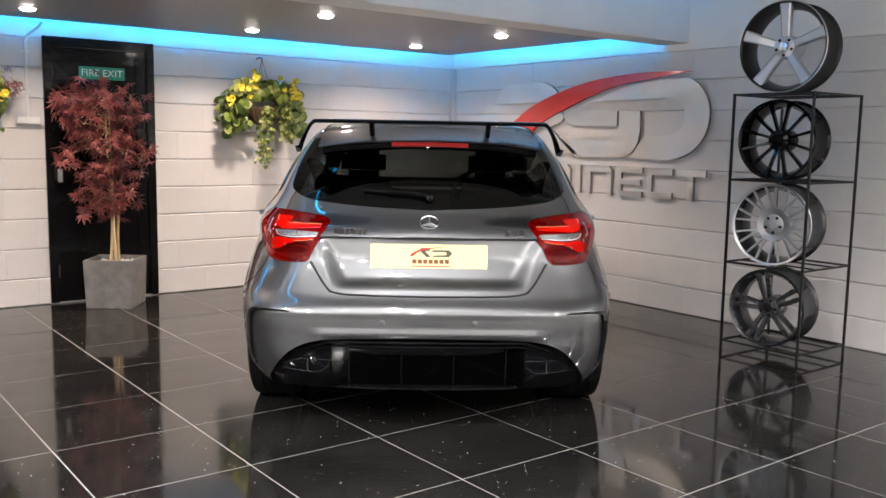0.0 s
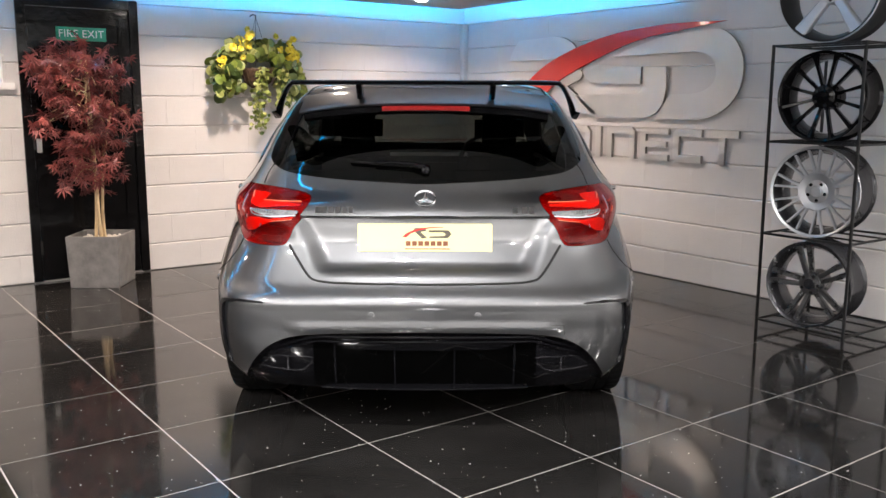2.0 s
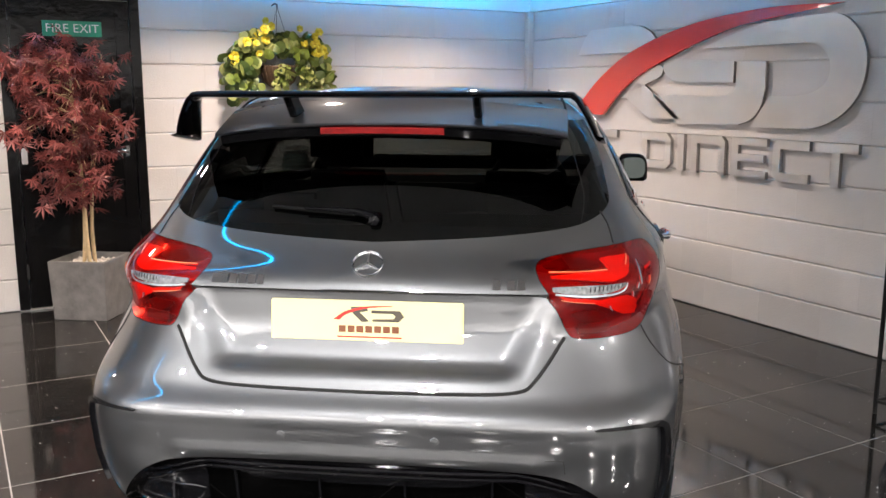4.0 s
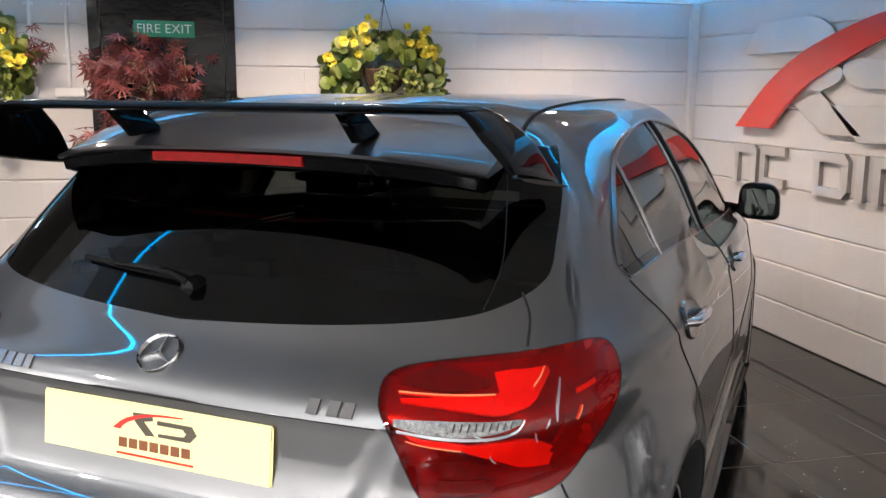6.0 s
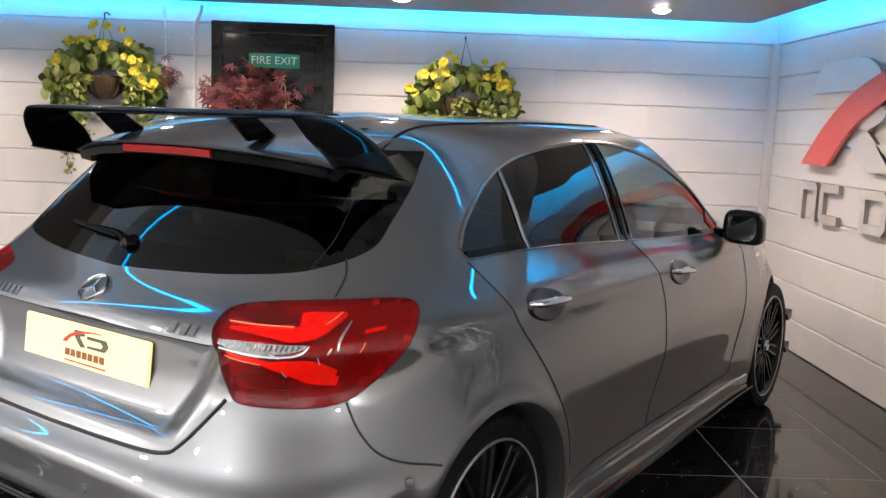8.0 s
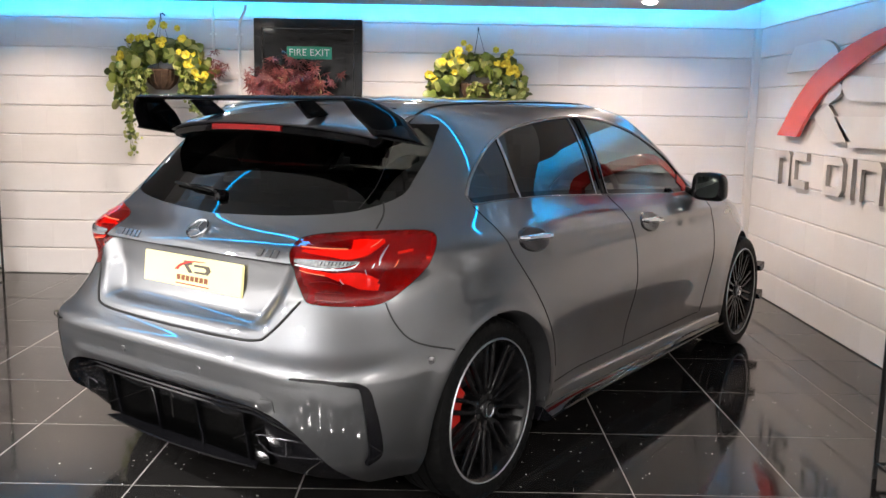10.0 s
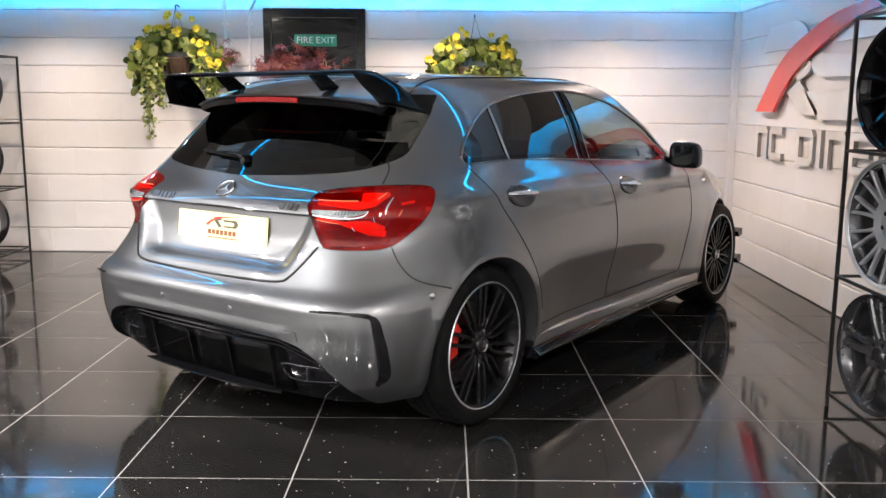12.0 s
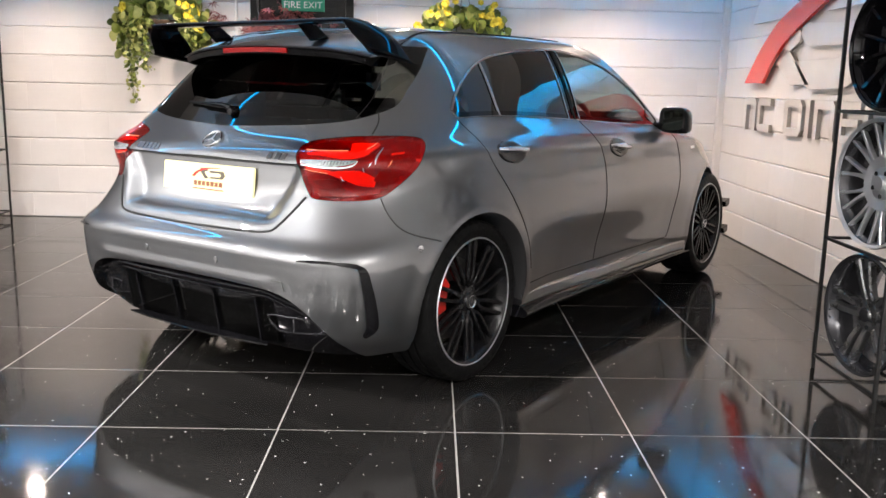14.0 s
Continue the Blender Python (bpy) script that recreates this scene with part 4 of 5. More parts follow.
# ---- wheels ----
def spoke(points, widths, front, depth, mat, parent, turn, chamfer=0.003, name="spoke"):
    """An arm in the wheel's plane along (radius, sideways) points, its face at front[i] along the axle."""
    key = (name, tuple(points), mat.name)
    if key not in SPOKES:
        line = np.array(spline([(*p, w, f) for p, w, f in zip(points, widths, front)], 4))
        d = np.gradient(line[:, :2], axis=0)
        d /= np.linalg.norm(d, axis=1, keepdims=True)
        bm = bmesh.new()
        rows = []
        for (r, s, w, f), (dr, ds) in zip(line, d):
            n = np.array((-ds, dr))
            prof = ((-1.0, -depth), (-1.0, -chamfer * 1.5), (-0.72, 0), (0.72, 0), (1.0, -chamfer * 1.5), (1.0, -depth))
            rows.append([bm.verts.new((f + h, s + n[1] * k * w, r + n[0] * k * w)) for k, h in prof])
        for a, b in zip(rows, rows[1:]):
            for k in range(6):
                bm.faces.new((a[k], a[(k + 1) % 6], b[(k + 1) % 6], b[k]))
        bm.faces.new(rows[0]), bm.faces.new(rows[-1][::-1])
        bmesh.ops.recalc_face_normals(bm, faces=bm.faces)
        me = bpy.data.meshes.new(name)
        bm.to_mesh(me)
        bm.free()
        me.materials.append(mat)
        SPOKES[key] = me
    ob = new(name, SPOKES[key])
    ob.parent = parent
    ob.matrix_local = pose(0, 0, 0, turn, 0, 0)
    return ob


SPOKES = {}


def rim_parts(parent, R, W, mat, lipmat, style, face=None):
    """Barrel, lip, spokes and cap of an alloy wheel whose axle is x and whose face looks to +x."""
    face = face or mat
    h = W / 2
    part("barrel", lathe([(h - 0.004, R), (h, R - 0.004), (h - 0.006, R - 0.014), (h - 0.022, R - 0.022), (h - 0.06, R - 0.040), (-h * 0.3, R - 0.046), (-h + 0.02, R - 0.026), (-h, R - 0.012), (-h + 0.003, R), (-h + 0.012, R), (-h + 0.022, R - 0.016), (-h * 0.3, R - 0.040), (h - 0.06, R - 0.034), (h - 0.026, R - 0.014), (h - 0.014, R), (h - 0.004, R)], 64), mat, parent)
    thin = style in ("fork", "five")
    part("rim_lip", lathe([(h - 0.005, R + 0.0005), (h + 0.0015, R - 0.003), (h, R - 0.0065), (h - 0.004, R - 0.007)] if thin else [(h - 0.005, R + 0.0005), (h + 0.0015, R - 0.003), (h - 0.004, R - 0.015), (h - 0.009, R - 0.016)], 64), lipmat, parent)
    f = h - 0.012
    ro = R - 0.018
    if style == "five":
        for k in range(5):
            spoke([(0.03, 0), (R * 0.5, 0), (ro, 0)], [0.024, 0.026, 0.036], [f - 0.030, f - 0.014, f], 0.045, face, parent, 72 * k, 0.004)
    elif style == "twin":
        for k in range(5):
            for s in (-1, 1):
                spoke([(0.035, s * 0.013), (R * 0.5, s * 0.022), (ro, s * 0.030)], [0.013, 0.0135, 0.016], [f - 0.03, f - 0.014, f - 0.004], 0.03, face, parent, 72 * k, 0.005)
            for d in (-22, -14, 14, 22):
                part("rivet", lathe([(h - 0.016, 0.0045), (h - 0.010, 0.0042), (h - 0.009, 0.0)], 8), CHROME, parent).matrix_local = pose(0, 0, 0, 72 * k + d) @ pose(0, 0, R - 0.024)
    elif style == "many":
        for k in range(12):
            spoke([(0.03, 0), (R * 0.55, 0), (ro, 0)], [0.009, 0.008, 0.011], [f - 0.034, f - 0.016, f - 0.002], 0.03, face, parent, 30 * k)
    elif style == "fork":
        for k in range(10):
            spoke([(0.040, 0), (R * 0.30, 0)], [0.012, 0.012], [f - 0.024, f - 0.012], 0.018, face, parent, 36 * k)
            for s in (-1, 1):
                spoke([(R * 0.26, 0.004 * s), (R * 0.40, s * R * 0.066), (ro, s * R * 0.085)], [0.0080, 0.0072, 0.0085], [f - 0.015, f - 0.008, f - 0.001], 0.015, face, parent, 36 * k)
    else:
        part("centre_plate", lathe([(f - 0.045, R * 0.30), (f - 0.045, R * 0.42), (f - 0.024, R * 0.425), (f - 0.017, R * 0.405), (f - 0.026, 0.06)], 48), face, parent)
        for k in range(10):
            for s in (-1, 1):
                spoke([(R * 0.36, s * 0.006), (R * 0.60, s * R * 0.060), (ro, s * R * 0.135)], [0.012, 0.0066, 0.0070], [f - 0.020, f - 0.012, f - 0.001], 0.020, face, parent, 36 * k)
    part("hub", lathe([(-0.05, 0.07), (f - 0.05, 0.07), (f - 0.022, 0.062), (f - 0.018, 0.034), (f - 0.012, 0.030), (f - 0.010, 0.0)], 32), face, parent)
    part("hub_cap", lathe([(f - 0.012, 0.029), (f - 0.008, 0.027), (f - 0.007, 0.0)], 24), lipmat if style != "five" and style != "fork" else CHROME if style == "five" else MATT_BLACK, parent)
    for k in range(5):
        # black caps on the hub draw the shade of bolt holes
        part("bolt_recess_shade", lathe([(f - 0.020, 0.009), (f - 0.0165, 0.009), (f - 0.0165, 0.0)], 12), SEAM, parent).matrix_local = pose(0, 0, 0, 72 * k + 36) @ pose(0, 0, 0.048)


def car_wheel(sx, y, first=[]):
    """A road wheel of the car with its tyre, disc and caliper."""
    w = part("wheel", lathe([(0.0, 0.05), (0.03, 0.05), (0.03, 0.0), (0.0, 0.0)], 24), GUNMETAL, car, "satin black alloy wheel with a low tyre")
    w.matrix_local = pose(sx * 0.745, y, HUB_Z, 0, 0, 0 if sx > 0 else 180)
    R = 0.256
    rubber = lathe([(-0.085, 0.235), (-0.108, 0.25), (-0.117, 0.285), (-0.108, 0.312), (-0.088, 0.3215), (-0.05, 0.3225), (-0.048, 0.317), (-0.042, 0.317), (-0.04, 0.3228), (-0.004, 0.323), (-0.003, 0.317), (0.003, 0.317), (0.004, 0.323), (0.04, 0.3228), (0.042, 0.317), (0.048, 0.317), (0.05, 0.3225), (0.088, 0.3215), (0.106, 0.313), (0.1165, 0.288), (0.112, 0.262), (0.107, 0.254), (0.109, 0.249), (0.10, 0.243), (0.085, 0.235)], 144)
    for v in rubber.verts:
        r = math.hypot(v.co.y, v.co.z)
        if r > 0.3115 and abs(v.co.x) > 0.051 and round(math.atan2(v.co.z, v.co.y) / (2 * math.pi / 144)) % 3 == 0:
            v.co.y, v.co.z = v.co.y * (r - 0.005) / r, v.co.z * (r - 0.005) / r
    part("tyre", rubber, RUBBER, w)
    rim_parts(w, R, 0.223, WHEEL_BLACK, SILVER, "fork")
    part("brake_disc", lathe([(0.0, 0.06), (0.0, 0.165), (-0.024, 0.165), (-0.024, 0.06)], 48), DISC, w)
    cal = part("caliper", prism([(0.196 * math.cos(a), 0.196 * math.sin(a)) for a in np.linspace(-0.50, 0.50, 11)] + [(0.112 * math.cos(a), 0.112 * math.sin(a)) for a in np.linspace(0.46, -0.46, 7)], -0.05, 0.056, "yzx", 0.008), RED_CALIPER, w, "red brake caliper")
    cal.matrix_local = pose(0, 0, 0, 180 - 15 if sx > 0 else 15)
    part("mark", lathe([(0.098, 0.021), (0.101, 0.023), (0.1015, 0.026), (0.098, 0.027)], 24), CHROME, w)
    for k in range(3):
        a = radians(90 + 120 * k)
        part("mark_arm", prism([(0.022 * math.cos(a), 0.022 * math.sin(a)), (0.004 * math.cos(a + 1.05), 0.004 * math.sin(a + 1.05)), (0.004 * math.cos(a - 1.05), 0.004 * math.sin(a - 1.05))], 0.094, 0.101, "yzx"), CHROME, w, smooth=False)


for sx in (1, -1):
    for ya in AXLES:
        car_wheel(sx, ya)

# ---- things in the room ----
DOOR_BLACK = plain("black_gloss_door_paint", (0.005, 0.005, 0.0055), 0.14, coat=0.1, spec=0.2, vary=0.25, scale=14, bump=0.5, fine=20)
GREEN = plain("green_sign", (0.02, 0.34, 0.19), 0.35, vary=0.05)
SIGN_WHITE = plain("sign_white", (0.85, 0.87, 0.85), 0.4)
STEEL = plain("brushed_steel", (0.76, 0.75, 0.735), 0.36, metal=0.9, vary=0.05, scale=3)
STEEL_EDGE = plain("steel_return", (0.34, 0.33, 0.32), 0.4, metal=0.8, vary=0.1)
PVC = plain("white_plastic", (0.80, 0.79, 0.77), 0.35, vary=0.04)
CONCRETE = plain("dark_fibre_concrete", (0.165, 0.16, 0.155), 0.75, vary=0.28, scale=11, bump=0.5, fine=60)
STONES = plain("pale_stones", (0.62, 0.58, 0.52), 0.7, vary=0.3, scale=40, bump=0.4)
STEM = plain("pale_bamboo_stem", (0.50, 0.38, 0.22), 0.6, vary=0.25, scale=25, bump=0.3)
WICKER = plain("dark_wicker", (0.07, 0.04, 0.022), 0.7, vary=0.4, scale=60, bump=0.8)


def leafy(name, dark, light, rough=0.45):
    """Leaf colours that change from leaf to leaf."""
    m, t, p = nodes_of(name)
    geo = t.nodes.new("ShaderNodeNewGeometry")
    col = ramp(t, geo.outputs["Random Per Island"], [(0.0, dark), (0.55, tuple((a + b) / 2 for a, b in zip(dark, light))), (1.0, light)])
    tc = t.nodes.new("ShaderNodeTexCoord")
    nz = add(t, "ShaderNodeTexNoise", Scale=70.0, Detail=3.0)
    t.links.new(tc.outputs["Object"], nz.inputs["Vector"])
    mx = t.nodes.new("ShaderNodeMixRGB")
    mx.blend_type = "MULTIPLY"
    mx.inputs[0].default_value = 0.45
    t.links.new(col, mx.inputs[1])
    t.links.new(ramp(t, nz.outputs[0], [(0.3, (0.6, 0.6, 0.6)), (0.7, (1, 1, 1))]), mx.inputs[2])
    t.links.new(mx.outputs[0], p.inputs["Base Color"])
    p.inputs["Roughness"].default_value = rough
    p.inputs["Subsurface Weight"].default_value = 0.0
    return m


MAPLE = leafy("red_maple_leaf", (0.075, 0.012, 0.014), (0.36, 0.085, 0.075))
IVY = leafy("green_leaf", (0.030, 0.060, 0.010), (0.19, 0.25, 0.04))
PALE_LEAF = leafy("pale_edged_leaf", (0.17, 0.22, 0.05), (0.45, 0.47, 0.16))
FLOWER = leafy("yellow_petal", (0.55, 0.42, 0.01), (0.90, 0.80, 0.10), 0.5)

# door in the north wall
door = thing("door_1", pose(0, 0, 0), "black gloss painted fire exit door in its frame", "door", "", "structure")
DX0, DX1, DZ = 2.020, 2.850, 2.014
part("frame", box(DX0, WALL_Y - 0.030, 0, DX0 + 0.062, WALL_Y + 0.02, DZ, 0.004), DOOR_BLACK, door)
part("frame", box(DX1 - 0.062, WALL_Y - 0.030, 0, DX1, WALL_Y + 0.02, DZ, 0.004), DOOR_BLACK, door)
part("frame", box(DX0 + 0.063, WALL_Y - 0.030, DZ - 0.07, DX1 - 0.063, WALL_Y + 0.02, DZ, 0.004), DOOR_BLACK, door)
leaf = part("leaf", box(DX0 + 0.066, WALL_Y - 0.014, 0.012, DX1 - 0.066, WALL_Y + 0.005, DZ - 0.074, 0.003), DOOR_BLACK, door)
part("beading", box(DX1 - 0.150, WALL_Y - 0.026, 0.02, DX1 - 0.128, WALL_Y - 0.0145, DZ - 0.12, 0.004), DOOR_BLACK, leaf)
part("beading", box(DX0 + 0.075, WALL_Y - 0.024, DZ - 0.14, DX1 - 0.16, WALL_Y - 0.0145, DZ - 0.12, 0.004), DOOR_BLACK, leaf)
lock = part("door_handle", tube([(2.722, WALL_Y - 0.02, 0.995), (2.722, WALL_Y - 0.065, 0.995), (2.690, WALL_Y - 0.07, 0.995), (2.63, WALL_Y - 0.07, 0.993)], 0.011, 10), CHROME, door, "bright metal lever handle")
part("back_plate", box(2.695, WALL_Y - 0.022, 0.96, 2.745, WALL_Y - 0.0145, 1.03, 0.004), CHROME, lock)
part("lock_plate", box(2.70, WALL_Y - 0.024, 1.065, 2.745, WALL_Y - 0.0145, 1.145, 0.004), CHROME, door, "bright metal lock plate")
part("latch_plate", box(DX0 + 0.080, WALL_Y - 0.020, 0.93, DX0 + 0.115, WALL_Y - 0.0145, 1.03, 0.003), STEEL, leaf, "small worn metal latch plate")
for z in (0.25, 1.0, 1.75):
    part("hinge", box(DX0 + 0.056, WALL_Y - 0.036, z - 0.05, DX0 + 0.072, WALL_Y - 0.0305, z + 0.05, 0.002), BLACK_STEEL, door)
part("threshold", box(DX0, WALL_Y - 0.03, 0.001, DX1, WALL_Y + 0.005, 0.011, 0.002), STEEL, door)

board = thing("exit_sign", pose(2.445, WALL_Y - 0.028, 1.760), "green fire exit sign with white lettering on the door", "sign")
part("board", box(-0.172, -0.003, -0.047, 0.172, 0.003, 0.047, 0.002), GREEN, board)
txt = bpy.data.curves.new("lettering", "FONT")
txt.body, txt.size, txt.align_x, txt.align_y, txt.extrude = "FIRE EXIT", 0.074, "CENTER", "CENTER", 0.0008
txt.space_character = 1.02
txt.materials.append(SIGN_WHITE)
lt = new("lettering", txt)
lt.parent = board
lt.matrix_local = pose(0, -0.0042, 0.0, 90)

# conduits with boxes
for x, z0, boxw in ((1.707, 1.42, 0.05), (1.905, 1.415, 0.16)):
    c = thing("cable_conduit", pose(x, WALL_Y - 0.016, 0), "white plastic cable conduit clipped to the block wall", "conduit", "conduits beside the door")
    top = [(0, 0, z0), (0, 0, 1.97), (0.02, -0.012, 2.01), (0.07, -0.10, 2.06), (0.09, -0.16, 2.10)] if boxw > 0.1 else [(0, 0, z0), (0, 0, 2.0), (0, -0.02, 2.12)]
    part("pipe", tube(top, 0.011, 10), PVC, c)
    for z in (1.60, 1.89):
        part("clip", box(-0.026, -0.004, z - 0.008, 0.026, 0.0155, z + 0.008, 0.003), PVC, c)
    part("junction_box", box(-boxw / 2, -0.03, z0 - 0.05, boxw / 2, 0.0155, z0, 0.004), PVC, c)

# corner duct
duct = thing("corner_duct", pose(WALL_X, WALL_Y, 0), "painted boxed pipe running up the wall corner", "duct")
part("casing", box(-0.055, -0.055, 0.0, -0.0005, -0.0005, 2.0, 0.006), BLOCK, duct)


# raised sign: steel and red plates on the east wall
def wall_plate(name, outline, mat, parent, thick=0.022, stand=0.022, label=""):
    """A plate cut to an outline of (y, z), standing off the wall."""
    bm = bmesh.new()
    x1 = WALL_X - stand
    lo = [bm.verts.new((x1, u, v)) for u, v in outline]
    hi = [bm.verts.new((x1 - thick, u, v)) for u, v in outline]
    f0, f1 = bm.faces.new(lo), bm.faces.new(hi[::-1])
    k = len(outline)
    for i in range(k):
        bm.faces.new((lo[i], lo[(i + 1) % k], hi[(i + 1) % k], hi[i])).material_index = 1
    bmesh.ops.recalc_face_normals(bm, faces=bm.faces)
    bmesh.ops.triangulate(bm, faces=[f0, f1])
    ob = part(name, bm, mat, parent, label, False)
    ob.data.materials.append(STEEL_EDGE if mat is STEEL else mat)
    return ob


sign = thing("wall_sign", pose(0, 0, 0), "raised brushed steel sign with a red swoosh on the wall", "sign")
swoosh = spline([(6.905, 1.213), (6.76, 1.34), (6.598, 1.468), (6.333, 1.618), (5.963, 1.738), (5.678, 1.798), (5.41, 1.831), (5.062, 1.850), (4.614, 1.840)], 5) + spline([(5.011, 1.795), (5.303, 1.764), (5.616, 1.690), (5.897, 1.596), (6.199, 1.478), (6.40, 1.350), (6.555, 1.211)], 5)
wall_plate("swoosh", swoosh, SIGN_RED, sign, 0.024, 0.040, "red acrylic swoosh")
flag = [(6.878, 1.640), (6.80, 1.76), (6.735, 1.812)] + spline([(6.30, 1.824), (6.19, 1.806), (6.10, 1.765), (6.054, 1.724)], 4) + [(6.27, 1.642)]
wall_plate("plate", flag, STEEL, sign)
wall_plate("plate", [(6.36, 1.352), (6.14, 1.420), (5.79, 1.205), (6.085, 1.200)], STEEL, sign)
wall_plate("plate", [(6.285, 1.440)] + spline([(6.053, 1.560), (5.975, 1.535), (5.995, 1.475), (6.14, 1.424)], 4), STEEL, sign)
wall_plate("plate", spline([(5.86, 1.586), (5.955, 1.560), (5.965, 1.515), (5.90, 1.462), (5.80, 1.440), (5.66, 1.436)], 4) + [(5.362, 1.432), (5.362, 1.556)], STEEL, sign)
wall_plate("plate", [(5.338, 1.556), (5.125, 1.551)] + spline([(5.119, 1.400), (5.145, 1.290), (5.215, 1.215), (5.31, 1.184)], 4) + [(5.812, 1.172), (6.050, 1.352), (5.45, 1.352)] + spline([(5.40, 1.358), (5.355, 1.385), (5.338, 1.43)], 3), STEEL, sign)
dee = [(5.640, 1.640)] + spline([(5.45, 1.700), (5.20, 1.757), (5.011, 1.779), (4.78, 1.789), (4.653, 1.783), (4.545, 1.705), (4.478, 1.570), (4.495, 1.395), (4.593, 1.265), (4.741, 1.190), (4.876, 1.176)], 4) + [(5.215, 1.174), (5.085, 1.354)] + spline([(4.90, 1.356), (4.79, 1.378), (4.712, 1.43), (4.69, 1.51), (4.72, 1.585), (4.79, 1.634), (4.87, 1.645)], 4)
wall_plate("plate", dee, STEEL, sign)
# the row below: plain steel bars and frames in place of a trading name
def bars(y0, y1, z0, z1, kind):
    t, m = 0.052, (z0 + z1) / 2
    c = (y0 + y1) / 2
    return {"bar": [(y0, z0), (y0, z1), (y1, z1), (y1, z0)],
            "arch": [(y0, z0), (y0, z1), (y1 + 0.03, z1), (y1, z1 - 0.03), (y1, z0), (y1 + t, z0), (y1 + t, z1 - t), (y0 - t, z1 - t), (y0 - t, z0)],
            "ring": [(y0, m - 0.0005), (y0, z0), (y1 + 0.04, z0), (y1, z0 + 0.04), (y1, z1 - 0.04), (y1 + 0.04, z1), (y0, z1), (y0, m), (y0 - t, m), (y0 - t, z1 - t), (y1 + t, z1 - t), (y1 + t, z0 + t), (y0 - t, z0 + t), (y0 - t, m - 0.0005)],
            "comb": [(y0, z0), (y0, z1), (y1, z1), (y1, z1 - 0.044), (y0 - t, z1 - 0.044), (y0 - t, m + 0.022), (y1 + 0.02, m + 0.022), (y1 + 0.02, m - 0.022), (y0 - t, m - 0.022), (y0 - t, z0 + 0.044), (y1, z0 + 0.044), (y1, z0)],
            "hook": [(y0, z0 + 0.03), (y0, z1 - 0.03), (y0 - 0.03, z1), (y1, z1), (y1, z1 - t), (y0 - t, z1 - t), (y0 - t, z0 + t), (y1, z0 + t), (y1, z0), (y0 - 0.03, z0)],
            "tee": [(y0, z1 - t), (y0, z1), (y1, z1), (y1, z1 - t), (c - t / 2, z1 - t), (c - t / 2, z0), (c + t / 2, z0), (c + t / 2, z1 - t)]}[kind]


for y0, y1, kind in ((6.945, 6.70, "arch"), (6.66, 6.42, "hook"), (6.155, 5.875, "ring"), (5.815, 5.755, "bar"), (5.69, 5.405, "arch"), (5.35, 5.085, "comb"), (5.04, 4.79, "hook"), (4.755, 4.485, "tee")):
    wall_plate("bar", bars(y0, y1, 0.872, 1.108, kind), STEEL, sign, 0.026, 0.010)


# potted maple
def maple_leaf(bm, at, size, lobes=7):
    """One hand-shaped leaf: slim pointed lobes from its base."""
    base = bm.verts.new(at @ Vector((0, 0, 0)))
    for k in range(lobes):
        a = radians(-105 + 210 * k / (lobes - 1))
        ln = size * (1.0 - 0.28 * abs(k - (lobes - 1) / 2) / ((lobes - 1) / 2)) * random.uniform(0.85, 1.1)
        w = size * 0.085
        d = Vector((math.sin(a), math.cos(a), 0))
        n = Vector((d.y, -d.x, 0))
        sag = -0.18 * ln
        l = bm.verts.new(at @ (d * ln * 0.45 + n * w + Vector((0, 0, sag * 0.25))))
        r = bm.verts.new(at @ (d * ln * 0.45 - n * w + Vector((0, 0, sag * 0.25))))
        tip = bm.verts.new(at @ (d * ln + Vector((0, 0, sag))))
        bm.faces.new((base, r, tip, l))


def any_turn(down=0.0):
    return Euler((random.uniform(-1.2, 0.5) - down, random.uniform(-0.8, 0.8), random.uniform(0, 6.28))).to_matrix().to_4x4()


def planter(at):
    p = thing("planter", at, "square dark fibre concrete planter in front of the door", "planter")
    w, hgt, t = 0.182, 0.365, 0.022
    bm = bmesh.new()
    prof = [(w - 0.012, 0.0), (w, hgt), (w - t, hgt), (w - t - 0.004, hgt - 0.05), (0.0, hgt - 0.05)]
    loops = [[bm.verts.new((sx * r, sy * r, z)) for sx, sy in ((-1, -1), (1, -1), (1, 1), (-1, 1))] for r, z in prof[:-1]]
    bm.faces.new(loops[0][::-1]), bm.faces.new(loops[-1])
    for a, b in zip(loops, loops[1:]):
        for k in range(4):
            bm.faces.new((a[k], a[(k + 1) % 4], b[(k + 1) % 4], b[k]))
    bmesh.ops.bevel(bm, geom=[e for e in bm.edges], offset=0.004, segments=2, affect="EDGES")
    part("pot", bm, CONCRETE, p)
    bm = bmesh.new()
    for _ in range(170):
        r = random.uniform(0.010, 0.02)
        m = Matrix.Translation((random.uniform(-1, 1) * 0.14, random.uniform(-1, 1) * 0.14, hgt - 0.046 + random.uniform(0, 0.012))) @ Euler((random.random() * 3, random.random() * 3, 0)).to_matrix().to_4x4() @ Matrix.Diagonal((r, r * 0.8, r * 0.55, 1))
        bmesh.ops.create_icosphere(bm, subdivisions=1, radius=1, matrix=m)
    part("pebbles", bm, STONES, p)["kind"] = "stuff"
    return p


